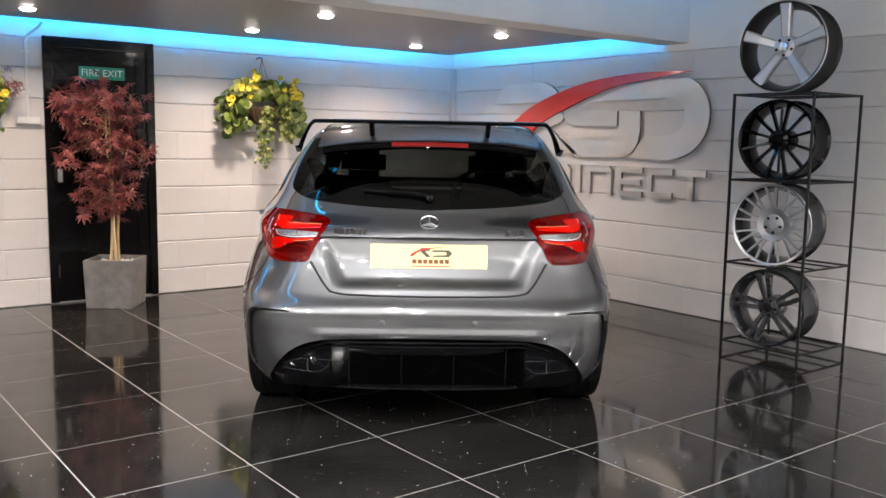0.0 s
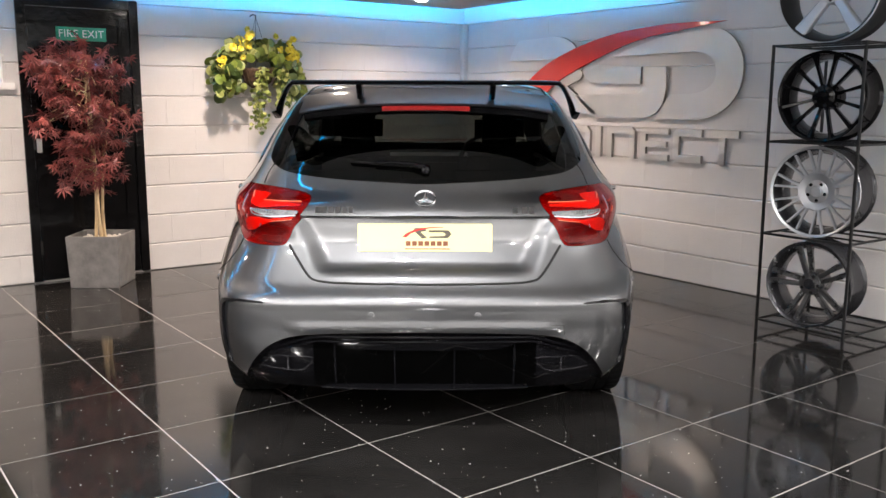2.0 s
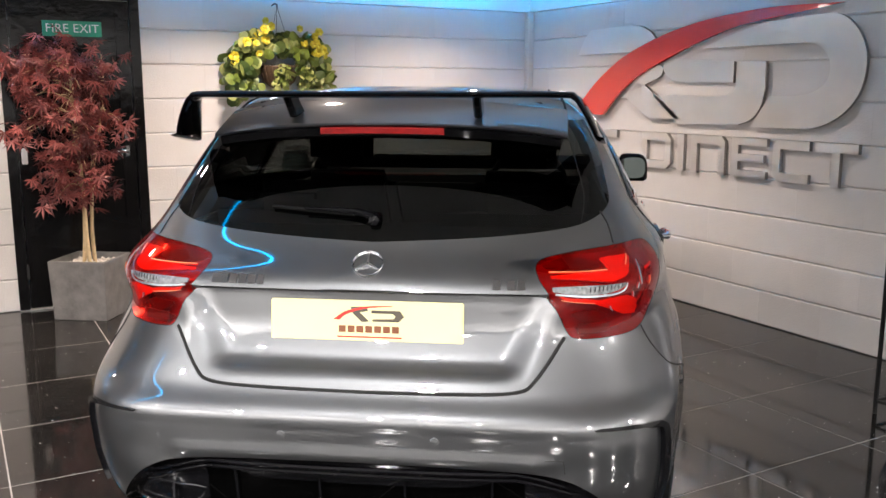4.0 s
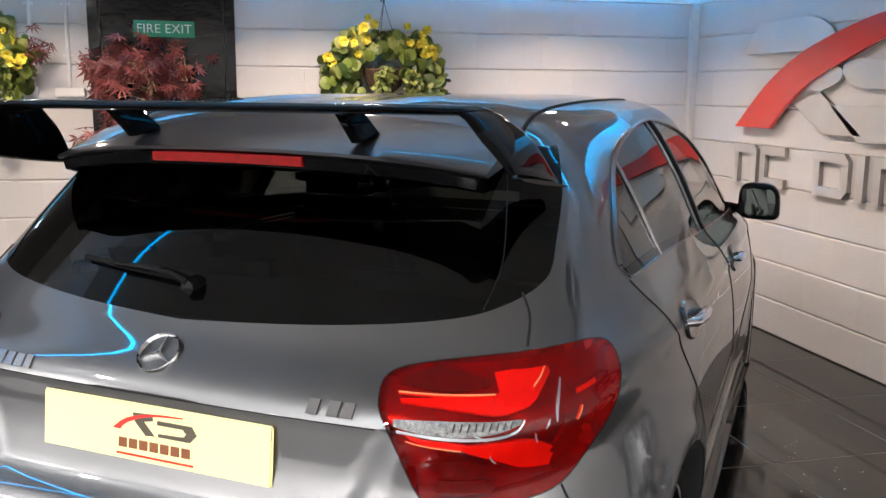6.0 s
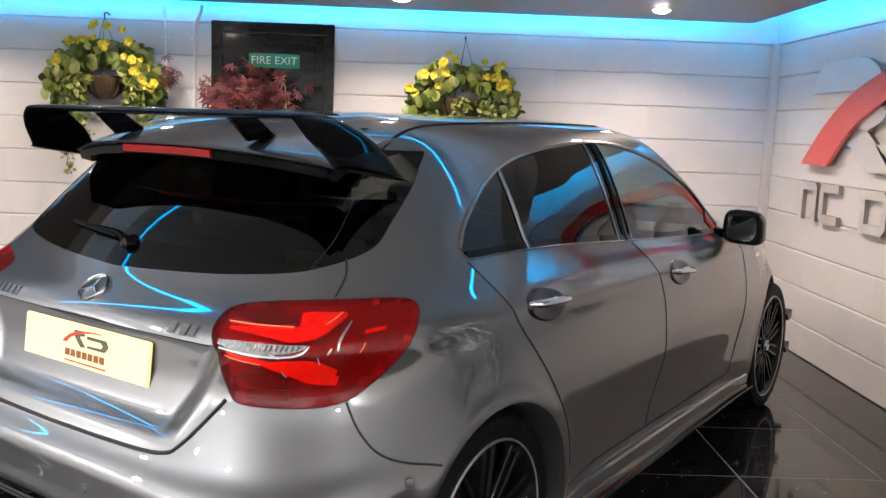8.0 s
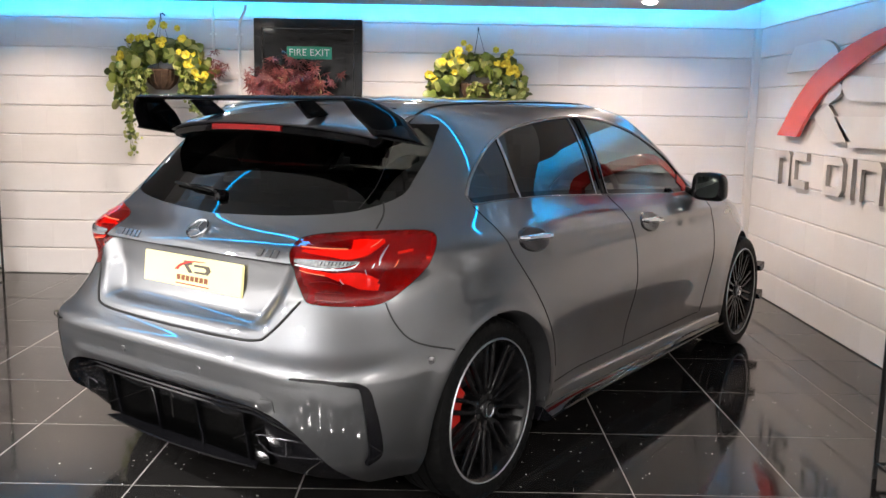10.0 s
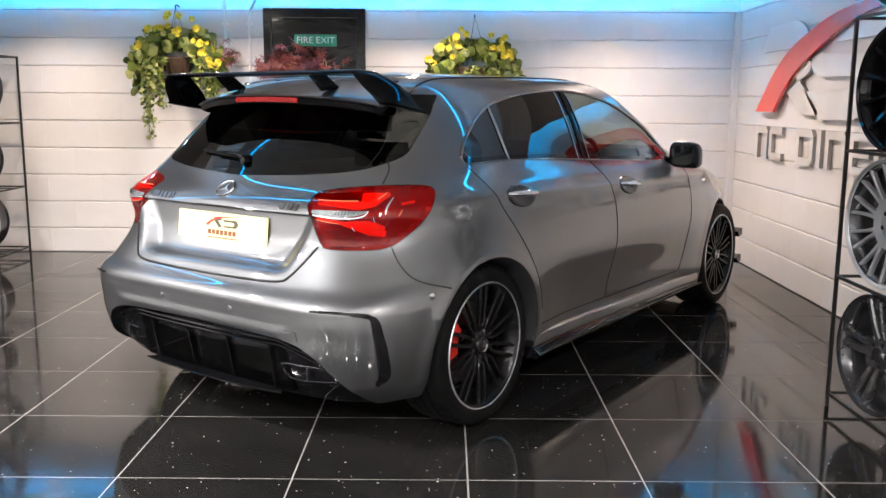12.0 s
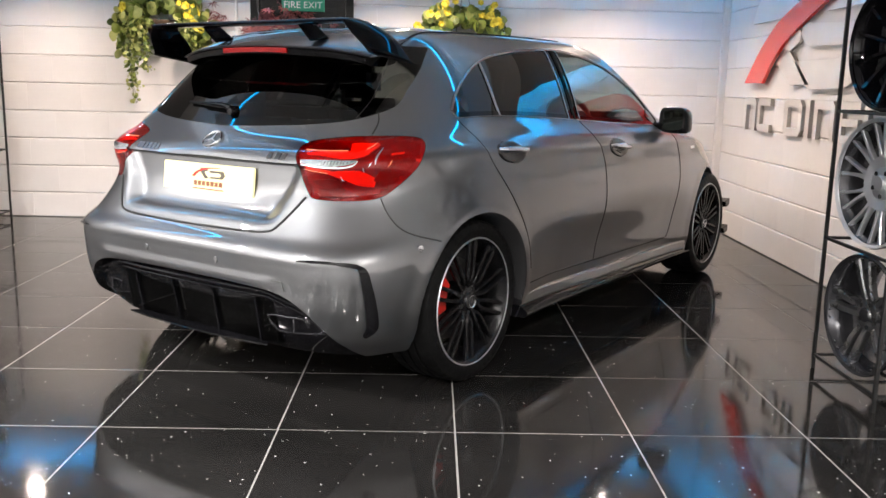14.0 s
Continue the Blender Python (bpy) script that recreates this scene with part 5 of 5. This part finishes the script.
def maple(at):
    t = thing("maple_tree", at, "artificial red maple with pale twisted stems in the planter", "potted tree")
    tops = []
    for k, (dx, dy, lean) in enumerate(((-0.03, 0.0, 0.02), (0.035, 0.01, 0.06), (0.0, -0.03, -0.03))):
        pts = spline([(dx, dy, 0.0), (dx * 0.5 + 0.012 * math.sin(2 * k), dy, 0.20), (dx * 0.9 + 0.018 * math.cos(k), dy * 0.5, 0.42), (dx + lean * 0.5, dy, 0.62), (dx * 2 + lean, dy * 2, 0.92), (dx * 2 + lean * 1.4, dy * 3, 1.15)], 6)
        part("stem", tube(pts, [0.013 - 0.007 * i / len(pts) for i in range(len(pts))], 8), STEM, t)
        tops += [Vector(p) for p in pts[14:]]
    bm, twigs = bmesh.new(), bmesh.new()
    for k in range(78):
        a = random.uniform(0, 6.28)
        z = random.choice((random.uniform(0.42, 0.80), random.uniform(0.72, 1.28), random.uniform(0.85, 1.30)))
        full = 0.33 if z > 0.78 else 0.16
        if z > 1.12:
            full = 0.25
        r = full * math.sqrt(random.uniform(0.12, 1))
        end = Vector((r * math.cos(a) - 0.09 * min(1, z / 0.9), r * math.sin(a) * 0.8, z + 0.06 * max(0, z - 0.6) / 0.6 - 0.05 * r / 0.3))
        src = min(tops, key=lambda p: (p - end).length)
        midp = (src + end) / 2 + Vector((0, 0, 0.05))
        tube(spline([src, midp, end], 3), [0.004, 0.0035, 0.003, 0.0028, 0.0025, 0.002, 0.0015], 5, bm=twigs)
        for _ in range(random.randint(7, 11)):
            o = Vector((random.gauss(0, 0.055), random.gauss(0, 0.05), random.gauss(-0.005, 0.05)))
            maple_leaf(bm, Matrix.Translation(end + o) @ any_turn(0.55), random.uniform(0.060, 0.098))
    part("twigs", twigs, STEM, t)
    part("crown", bm, MAPLE, t, "dark red hand shaped leaves", False)["kind"] = "stuff"
    return t


planter(pose(2.425, 7.28, 0, 0, 0, -35.5))
maple(pose(2.415, 7.26, 0.32))


# hanging baskets of yellow flowers
def round_leaf(bm, at, size):
    c = bm.verts.new(at @ Vector((0, 0.5 * size, -0.08 * size)))
    rim = [bm.verts.new(at @ Vector((0.5 * size * math.sin(a) * (1 + 0.12 * math.cos(5 * a)), 0.5 * size - 0.52 * size * math.cos(a), 0.0))) for a in np.linspace(0, 2 * math.pi, 9, endpoint=False)]
    for k in range(9):
        bm.faces.new((c, rim[k], rim[(k + 1) % 9]))


def blossom(bm, at, size):
    for layer, n, tilt in ((1.0, 6, 0.35), (0.62, 5, 0.8)):
        for k in range(n):
            m = at @ Matrix.Rotation(2 * math.pi * k / n + layer, 4, "Z") @ Matrix.Rotation(tilt, 4, "X")
            w, ln = size * 0.34 * layer, size * 0.62 * layer
            a, b, c, d = (bm.verts.new(m @ Vector(v)) for v in ((0, 0, 0), (w, ln * 0.6, 0.02 * size), (0, ln, -0.05 * size), (-w, ln * 0.6, 0.02 * size)))
            bm.faces.new((a, b, c, d))


BLOSSOMS = []
for k in range(3):
    bm = bmesh.new()
    blossom(bm, pose(0, 0, 0, 4 * k, -3 * k, 20 * k), 0.046)
    me = bpy.data.meshes.new("flower")
    bm.to_mesh(me)
    bm.free()
    me.materials.append(FLOWER)
    BLOSSOMS.append(me)


def basket(at, seed, trail, sprig=False):
    random.seed(seed)
    b = thing("hanging_basket", at, "wicker hanging basket of artificial yellow flowers and trailing leaves", "hanging basket", "hanging baskets on the wall")
    rows = [lathe([(0.0, 0.02), (-0.0, 0.115), (0.025, 0.125), (0.05, 0.12), (0.02, 0.10), (0.015, 0.0)], 20, "z")]
    bm = lathe([(-0.14, 0.0), (-0.135, 0.05), (-0.09, 0.10), (0.0, 0.128), (0.012, 0.124), (-0.01, 0.11), (-0.03, 0.0)], 24, "z")
    rows[0].free()
    part("bowl", bm, WICKER, b)
    for k in range(14):
        a = 2 * math.pi * k / 14
        part("cane", tube([(r * math.cos(a), r * math.sin(a), z) for z, r in ((-0.138, 0.045), (-0.09, 0.103), (0.0, 0.131), (0.02, 0.128))], 0.005, 5), WICKER, b)
    part("hook", tube([(0, 0.105, 0.42), (0, 0.05, 0.43), (0, 0.0, 0.42), (0.0, 0.0, 0.40)], 0.005, 6), BLACK_STEEL, b)
    for k in range(3):
        a = 2.1 * k
        part("chain", tube([(0.12 * math.cos(a), 0.12 * math.sin(a), 0.02), (0, 0, 0.405)], 0.0018, 5), BLACK_STEEL, b)
    leaves, pale, flowers, strands = bmesh.new(), bmesh.new(), bmesh.new(), bmesh.new()
    for k in range(540):
        u = random.uniform(-1, 1)
        ang = u * 2.15
        r = random.uniform(0.17, 0.38) if abs(u) > 0.25 else random.uniform(0.15, 0.31)
        x = r * math.sin(ang)
        z = 0.02 + r * math.cos(ang) * (0.78 if math.cos(ang) > 0 else 0.85) - 0.06 * abs(u)
        y = random.uniform(-0.16, 0.09) * (1 - 0.3 * abs(u))
        m = Matrix.Translation((x, y, z)) @ Euler((random.uniform(-2.0, -0.4), random.uniform(-0.7, 0.7), random.uniform(-1.2, 1.2))).to_matrix().to_4x4()
        round_leaf(leaves if random.random() < 0.62 else pale, m, random.uniform(0.050, 0.088))
    clumps = [(random.uniform(-1, 1), random.uniform(0.22, 0.37)) for _ in range(11)]
    for k in range(36):
        u, r = clumps[k % 11]
        u, r = u + random.uniform(-0.10, 0.10), r + random.uniform(-0.04, 0.04)
        ang = u * 1.75
        x = r * math.sin(ang)
        z = 0.03 + r * math.cos(ang) * 0.80 - 0.05 * abs(u)
        m = Matrix.Translation((x, random.uniform(-0.20, -0.06), z)) @ Euler((random.uniform(1.0, 2.0), random.uniform(-0.5, 0.5), 0)).to_matrix().to_4x4()
        fl = new("flower", BLOSSOMS[k % 3])
        fl.parent = b
        fl.matrix_local = m @ Matrix.Scale(random.uniform(0.80, 1.30), 4)
    for x0, ln in trail:
        for s in range(4):
            x = x0 + random.uniform(-0.05, 0.05)
            pts = spline([(x * 0.6, -0.10, 0.02), (x, -0.15, -0.05), (x + random.uniform(-0.03, 0.03), -0.13, -ln * 0.55), (x + random.uniform(-0.05, 0.05), -0.11, -ln * random.uniform(0.8, 1.0))], 6)
            tube(pts, 0.0018, 5, bm=strands)
            for i, p in enumerate(pts[2:]):
                for _ in range(3):
                    m = Matrix.Translation(Vector(p) + Vector((random.gauss(0, 0.018), random.gauss(0, 0.012), random.gauss(0, 0.012)))) @ any_turn(0.8)
                    round_leaf(pale if random.random() < 0.6 else leaves, m, random.uniform(0.022, 0.048) * (1.15 - 0.5 * i / len(pts)))
    part("stems", strands, IVY, b)
    part("leaves", leaves, IVY, b, "green leaves", False)["kind"] = "stuff"
    part("variegated_leaves", pale, PALE_LEAF, b, "pale variegated leaves", False)["kind"] = "stuff"
    flowers.free()
    if sprig:
        bm = bmesh.new()
        for _ in range(15):
            maple_leaf(bm, Matrix.Translation((0.44 + random.gauss(0, 0.03), -0.03 + random.gauss(0, 0.02), 0.03 + random.gauss(0, 0.055))) @ any_turn(0.5), random.uniform(0.05, 0.075))
        tube(spline([(0.10, -0.02, -0.02), (0.30, -0.05, 0.0), (0.44, -0.03, 0.05)], 5), 0.003, 5, bm=bm)
        part("red_sprig", bm, MAPLE, b, "sprig of dark red leaves", False)
    return b


basket(pose(3.735, 7.44, 1.535), 3, [(-0.03, 0.50), (0.17, 0.28)])
basket(pose(1.345, 7.44, 1.60), 8, [(-0.22, 0.62), (-0.12, 0.40), (0.25, 0.30)], True)


# racks of alloy wheels
LEVELS = (0.06, 0.565, 1.085, 1.609)


def rack(at, label):
    r = thing("wheel_rack", at, label, "display rack", "wheel display racks")
    s = 0.265
    for sx in (-1, 1):
        for sy in (-1, 1):
            part("post", box(sx * s - 0.007, sy * s - 0.007, 0, sx * s + 0.007, sy * s + 0.007, LEVELS[-1] + 0.007, 0.001), BLACK_STEEL, r)
    for z in LEVELS:
        for k in (-1, 1):
            part("rail", box(-s + 0.0075, k * s - 0.006, z - 0.006, s - 0.0075, k * s + 0.006, z + 0.006, 0.001), BLACK_STEEL, r)
            part("rail", box(k * s - 0.006, -s + 0.0075, z - 0.006, k * s + 0.006, s - 0.0075, z + 0.006, 0.001), BLACK_STEEL, r)
            part("cross_bar", box(k * 0.10 - 0.005, -s + 0.0065, z - 0.005, k * 0.10 + 0.005, s - 0.0065, z + 0.005, 0.001), BLACK_STEEL, r)
    return r


GREY_FACE = plain("machined_grey_face", (0.24, 0.24, 0.245), 0.28, metal=0.9, vary=0.1)
FINISH = {"five": (MATT_BLACK, SILVER, SILVER, 0.272, "machined silver five spoke alloy wheel with a dark barrel"),
          "many": (BLACK_GLOSS, BLACK_GLOSS, BLACK_GLOSS, 0.243, "gloss black multi spoke alloy wheel on the rack"),
          "mesh": (GUNMETAL, SILVER, SILVER, 0.250, "bright silver mesh spoke alloy wheel on the rack"),
          "twin": (GUNMETAL, GUNMETAL, GREY_FACE, 0.240, "gunmetal twin spoke alloy wheel on the rack")}


def show_wheel(style, at, turn):
    mat, lipmat, face, R, label = FINISH[style]
    w = thing("alloy_wheel", at @ pose(0, 0, R + 0.0055, turn), label, "alloy wheel", "display wheels")
    rim_parts(w, R, 0.225, mat, lipmat, style, face)
    return w


for px, py, rz, stack in ((5.415, 3.515, 180, ("twin", "mesh", "many", "five")), (-0.225, 7.185, -90, ("mesh", "twin", "five", "many"))):
    base = pose(px, py, 0, 0, 0, rz)
    rack(base, "black steel rack of alloy wheels standing by the block wall")
    for i, style in enumerate(stack):
        show_wheel(style, base @ pose(0.12, 0, LEVELS[i], 0, 0, 8), (12, 5, 15, 0)[i])

# ceiling lamps; those at HIGH are unseen ones added to light the car
for x, y, z in [(*s, CEIL) for s in SPOTS] + [(*s, HIGH) for s in NEAR_FILL_SPOTS]:
    dl = thing("downlight", pose(x, y, z), "round recessed warm white ceiling spotlight, the near ones added unseen", "ceiling light", "ceiling spotlights")
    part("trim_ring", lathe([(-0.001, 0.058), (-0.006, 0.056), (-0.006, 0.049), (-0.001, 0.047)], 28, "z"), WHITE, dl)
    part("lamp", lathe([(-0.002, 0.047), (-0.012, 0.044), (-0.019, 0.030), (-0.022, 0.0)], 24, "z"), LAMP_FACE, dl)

# ---- floor tiles and wall blocks ----
def tile_material():
    """Black polished quartz: pale flecks of a few millimetres in a near black ground."""
    m, t, p = nodes_of("black_quartz_tile")
    geo = t.nodes.new("ShaderNodeNewGeometry")
    base = add(t, "ShaderNodeTexNoise", Scale=1.6, Detail=6.0, Roughness=0.65)
    t.links.new(geo.outputs["Position"], base.inputs["Vector"])
    ground = ramp(t, base.outputs[0], [(0.35, (0.0095, 0.009, 0.0086)), (0.7, (0.0205, 0.019, 0.0182))])
    last = ground
    for scale, size, share in ((8.0, 0.034, 0.72), (30.0, 0.095, 0.84), (85.0, 0.15, 0.965)):
        vo = add(t, "ShaderNodeTexVoronoi", Scale=scale)
        t.links.new(geo.outputs["Position"], vo.inputs["Vector"])
        near = t.nodes.new("ShaderNodeMath")
        near.operation, near.inputs[1].default_value = "LESS_THAN", size
        t.links.new(vo.outputs["Distance"], near.inputs[0])
        sep = t.nodes.new("ShaderNodeSeparateColor")
        t.links.new(vo.outputs["Color"], sep.inputs[0])
        few = t.nodes.new("ShaderNodeMath")
        few.operation, few.inputs[1].default_value = "GREATER_THAN", share
        t.links.new(sep.outputs[0], few.inputs[0])
        both = t.nodes.new("ShaderNodeMath")
        both.operation = "MULTIPLY"
        t.links.new(near.outputs[0], both.inputs[0])
        t.links.new(few.outputs[0], both.inputs[1])
        mx = t.nodes.new("ShaderNodeMixRGB")
        t.links.new(both.outputs[0], mx.inputs[0])
        t.links.new(last, mx.inputs[1])
        mx.inputs[2].default_value = (0.92, 0.91, 0.89, 1)
        last = mx.outputs[0]
    t.links.new(last, p.inputs["Base Color"])
    smear = add(t, "ShaderNodeTexNoise", Scale=3.5, Detail=7.0, Roughness=0.7)
    t.links.new(geo.outputs["Position"], smear.inputs["Vector"])
    mr = t.nodes.new("ShaderNodeMapRange")
    mr.inputs[1].default_value, mr.inputs[2].default_value = 0.35, 0.75
    mr.inputs[3].default_value, mr.inputs[4].default_value = 0.045, 0.14
    t.links.new(smear.outputs[0], mr.inputs[0])
    t.links.new(mr.outputs[0], p.inputs["Roughness"])
    p.inputs["IOR"].default_value = 1.55
    return m


TILE = tile_material()


def piece_mesh(name, bm, material):
    me = bpy.data.meshes.new(name)
    bm.to_mesh(me)
    bm.free()
    me.materials.append(material)
    return me


def piece(name, me, parent, at):
    ob = new(name, me)
    ob.parent = parent
    ob.matrix_world = at
    return ob


tile_me = piece_mesh("tile", box(-0.2976, -0.2976, -0.008, 0.2976, 0.2976, 0, 0.0010), TILE)
for i in range(-6, 10):
    for j in range(-6, 13):
        x, y = 0.6 * i + 0.3, 0.6 * j + 0.3
        if BACK_X < x < WALL_X + 0.3 and BACK_Y < y < WALL_Y + 0.3:
            piece("tile", tile_me, floor, pose(x, y, random.uniform(-0.0004, 0.0)))


def block(length, height):
    """A block whose front face looks to -y, its edges rounded into the joints."""
    a, b = length / 2, height / 2 - 0.001
    bm = bmesh.new()
    loops = [[bm.verts.new((sx * (a - i), y, sz * (b - k))) for sx, sz in ((-1, -1), (1, -1), (1, 1), (-1, 1))] for i, k, y in ((0, 0, 0.006), (0, 0.002, -0.001), (0.0003, 0.0080, -0.0055))]
    bm.faces.new(loops[-1])
    for p, q in zip(loops, loops[1:]):
        for k in range(4):
            bm.faces.new((p[k], p[(k + 1) % 4], q[(k + 1) % 4], q[k]))
    bmesh.ops.recalc_face_normals(bm, faces=bm.faces)
    return bm


BLOCKS = {}


def course(parent, origin, way, length, row, z0, z1, holes=()):
    """One course of blocks along a wall; holes are stretches left out."""
    turn = 0 if way == "x" else -90
    start = -0.22 if row % 2 else 0.0
    s = start
    while s < length - 0.01:
        a, b = max(s, 0.0), min(s + 0.44, length)
        spans = [(a, b)]
        for h0, h1, top in holes:
            if z0 < top - 0.02:
                spans = [q for p0, p1 in spans for q in ((p0, min(p1, h0)), (max(p0, h1), p1)) if q[1] - q[0] > 0.02]
        for p0, p1 in spans:
            key = (round(p1 - p0, 3), round(z1 - z0, 3))
            if key not in BLOCKS:
                BLOCKS[key] = piece_mesh("block", block(*key), BLOCK)
            c, z = (p0 + p1) / 2, (z0 + z1) / 2
            wob = pose(0, 0, 0, random.uniform(-0.10, 0.10), 0, random.uniform(-0.03, 0.03))
            at = pose(origin[0] + c, origin[1], z) if way == "x" else pose(origin[0], origin[1] - c, z, 0, 0, turn)
            piece("block", BLOCKS[key], parent, at @ pose(0, random.uniform(-0.0004, 0.0004), 0) @ wob)
        s += 0.44


JOINTS = [0.0, 0.205] + [0.205 + 0.2245 * k for k in range(1, 9)]
for row, (z0, z1) in enumerate(zip(JOINTS, JOINTS[1:])):
    course(wall_north, (-1.14, WALL_Y), "x", WALL_X + 1.14 - 0.055, row, z0, z1, [(DX0 + 1.14, DX1 + 1.14, DZ)])
    course(wall_east, (WALL_X, WALL_Y - 0.055), "y", WALL_Y + 1.745, row + 1, z0, z1)
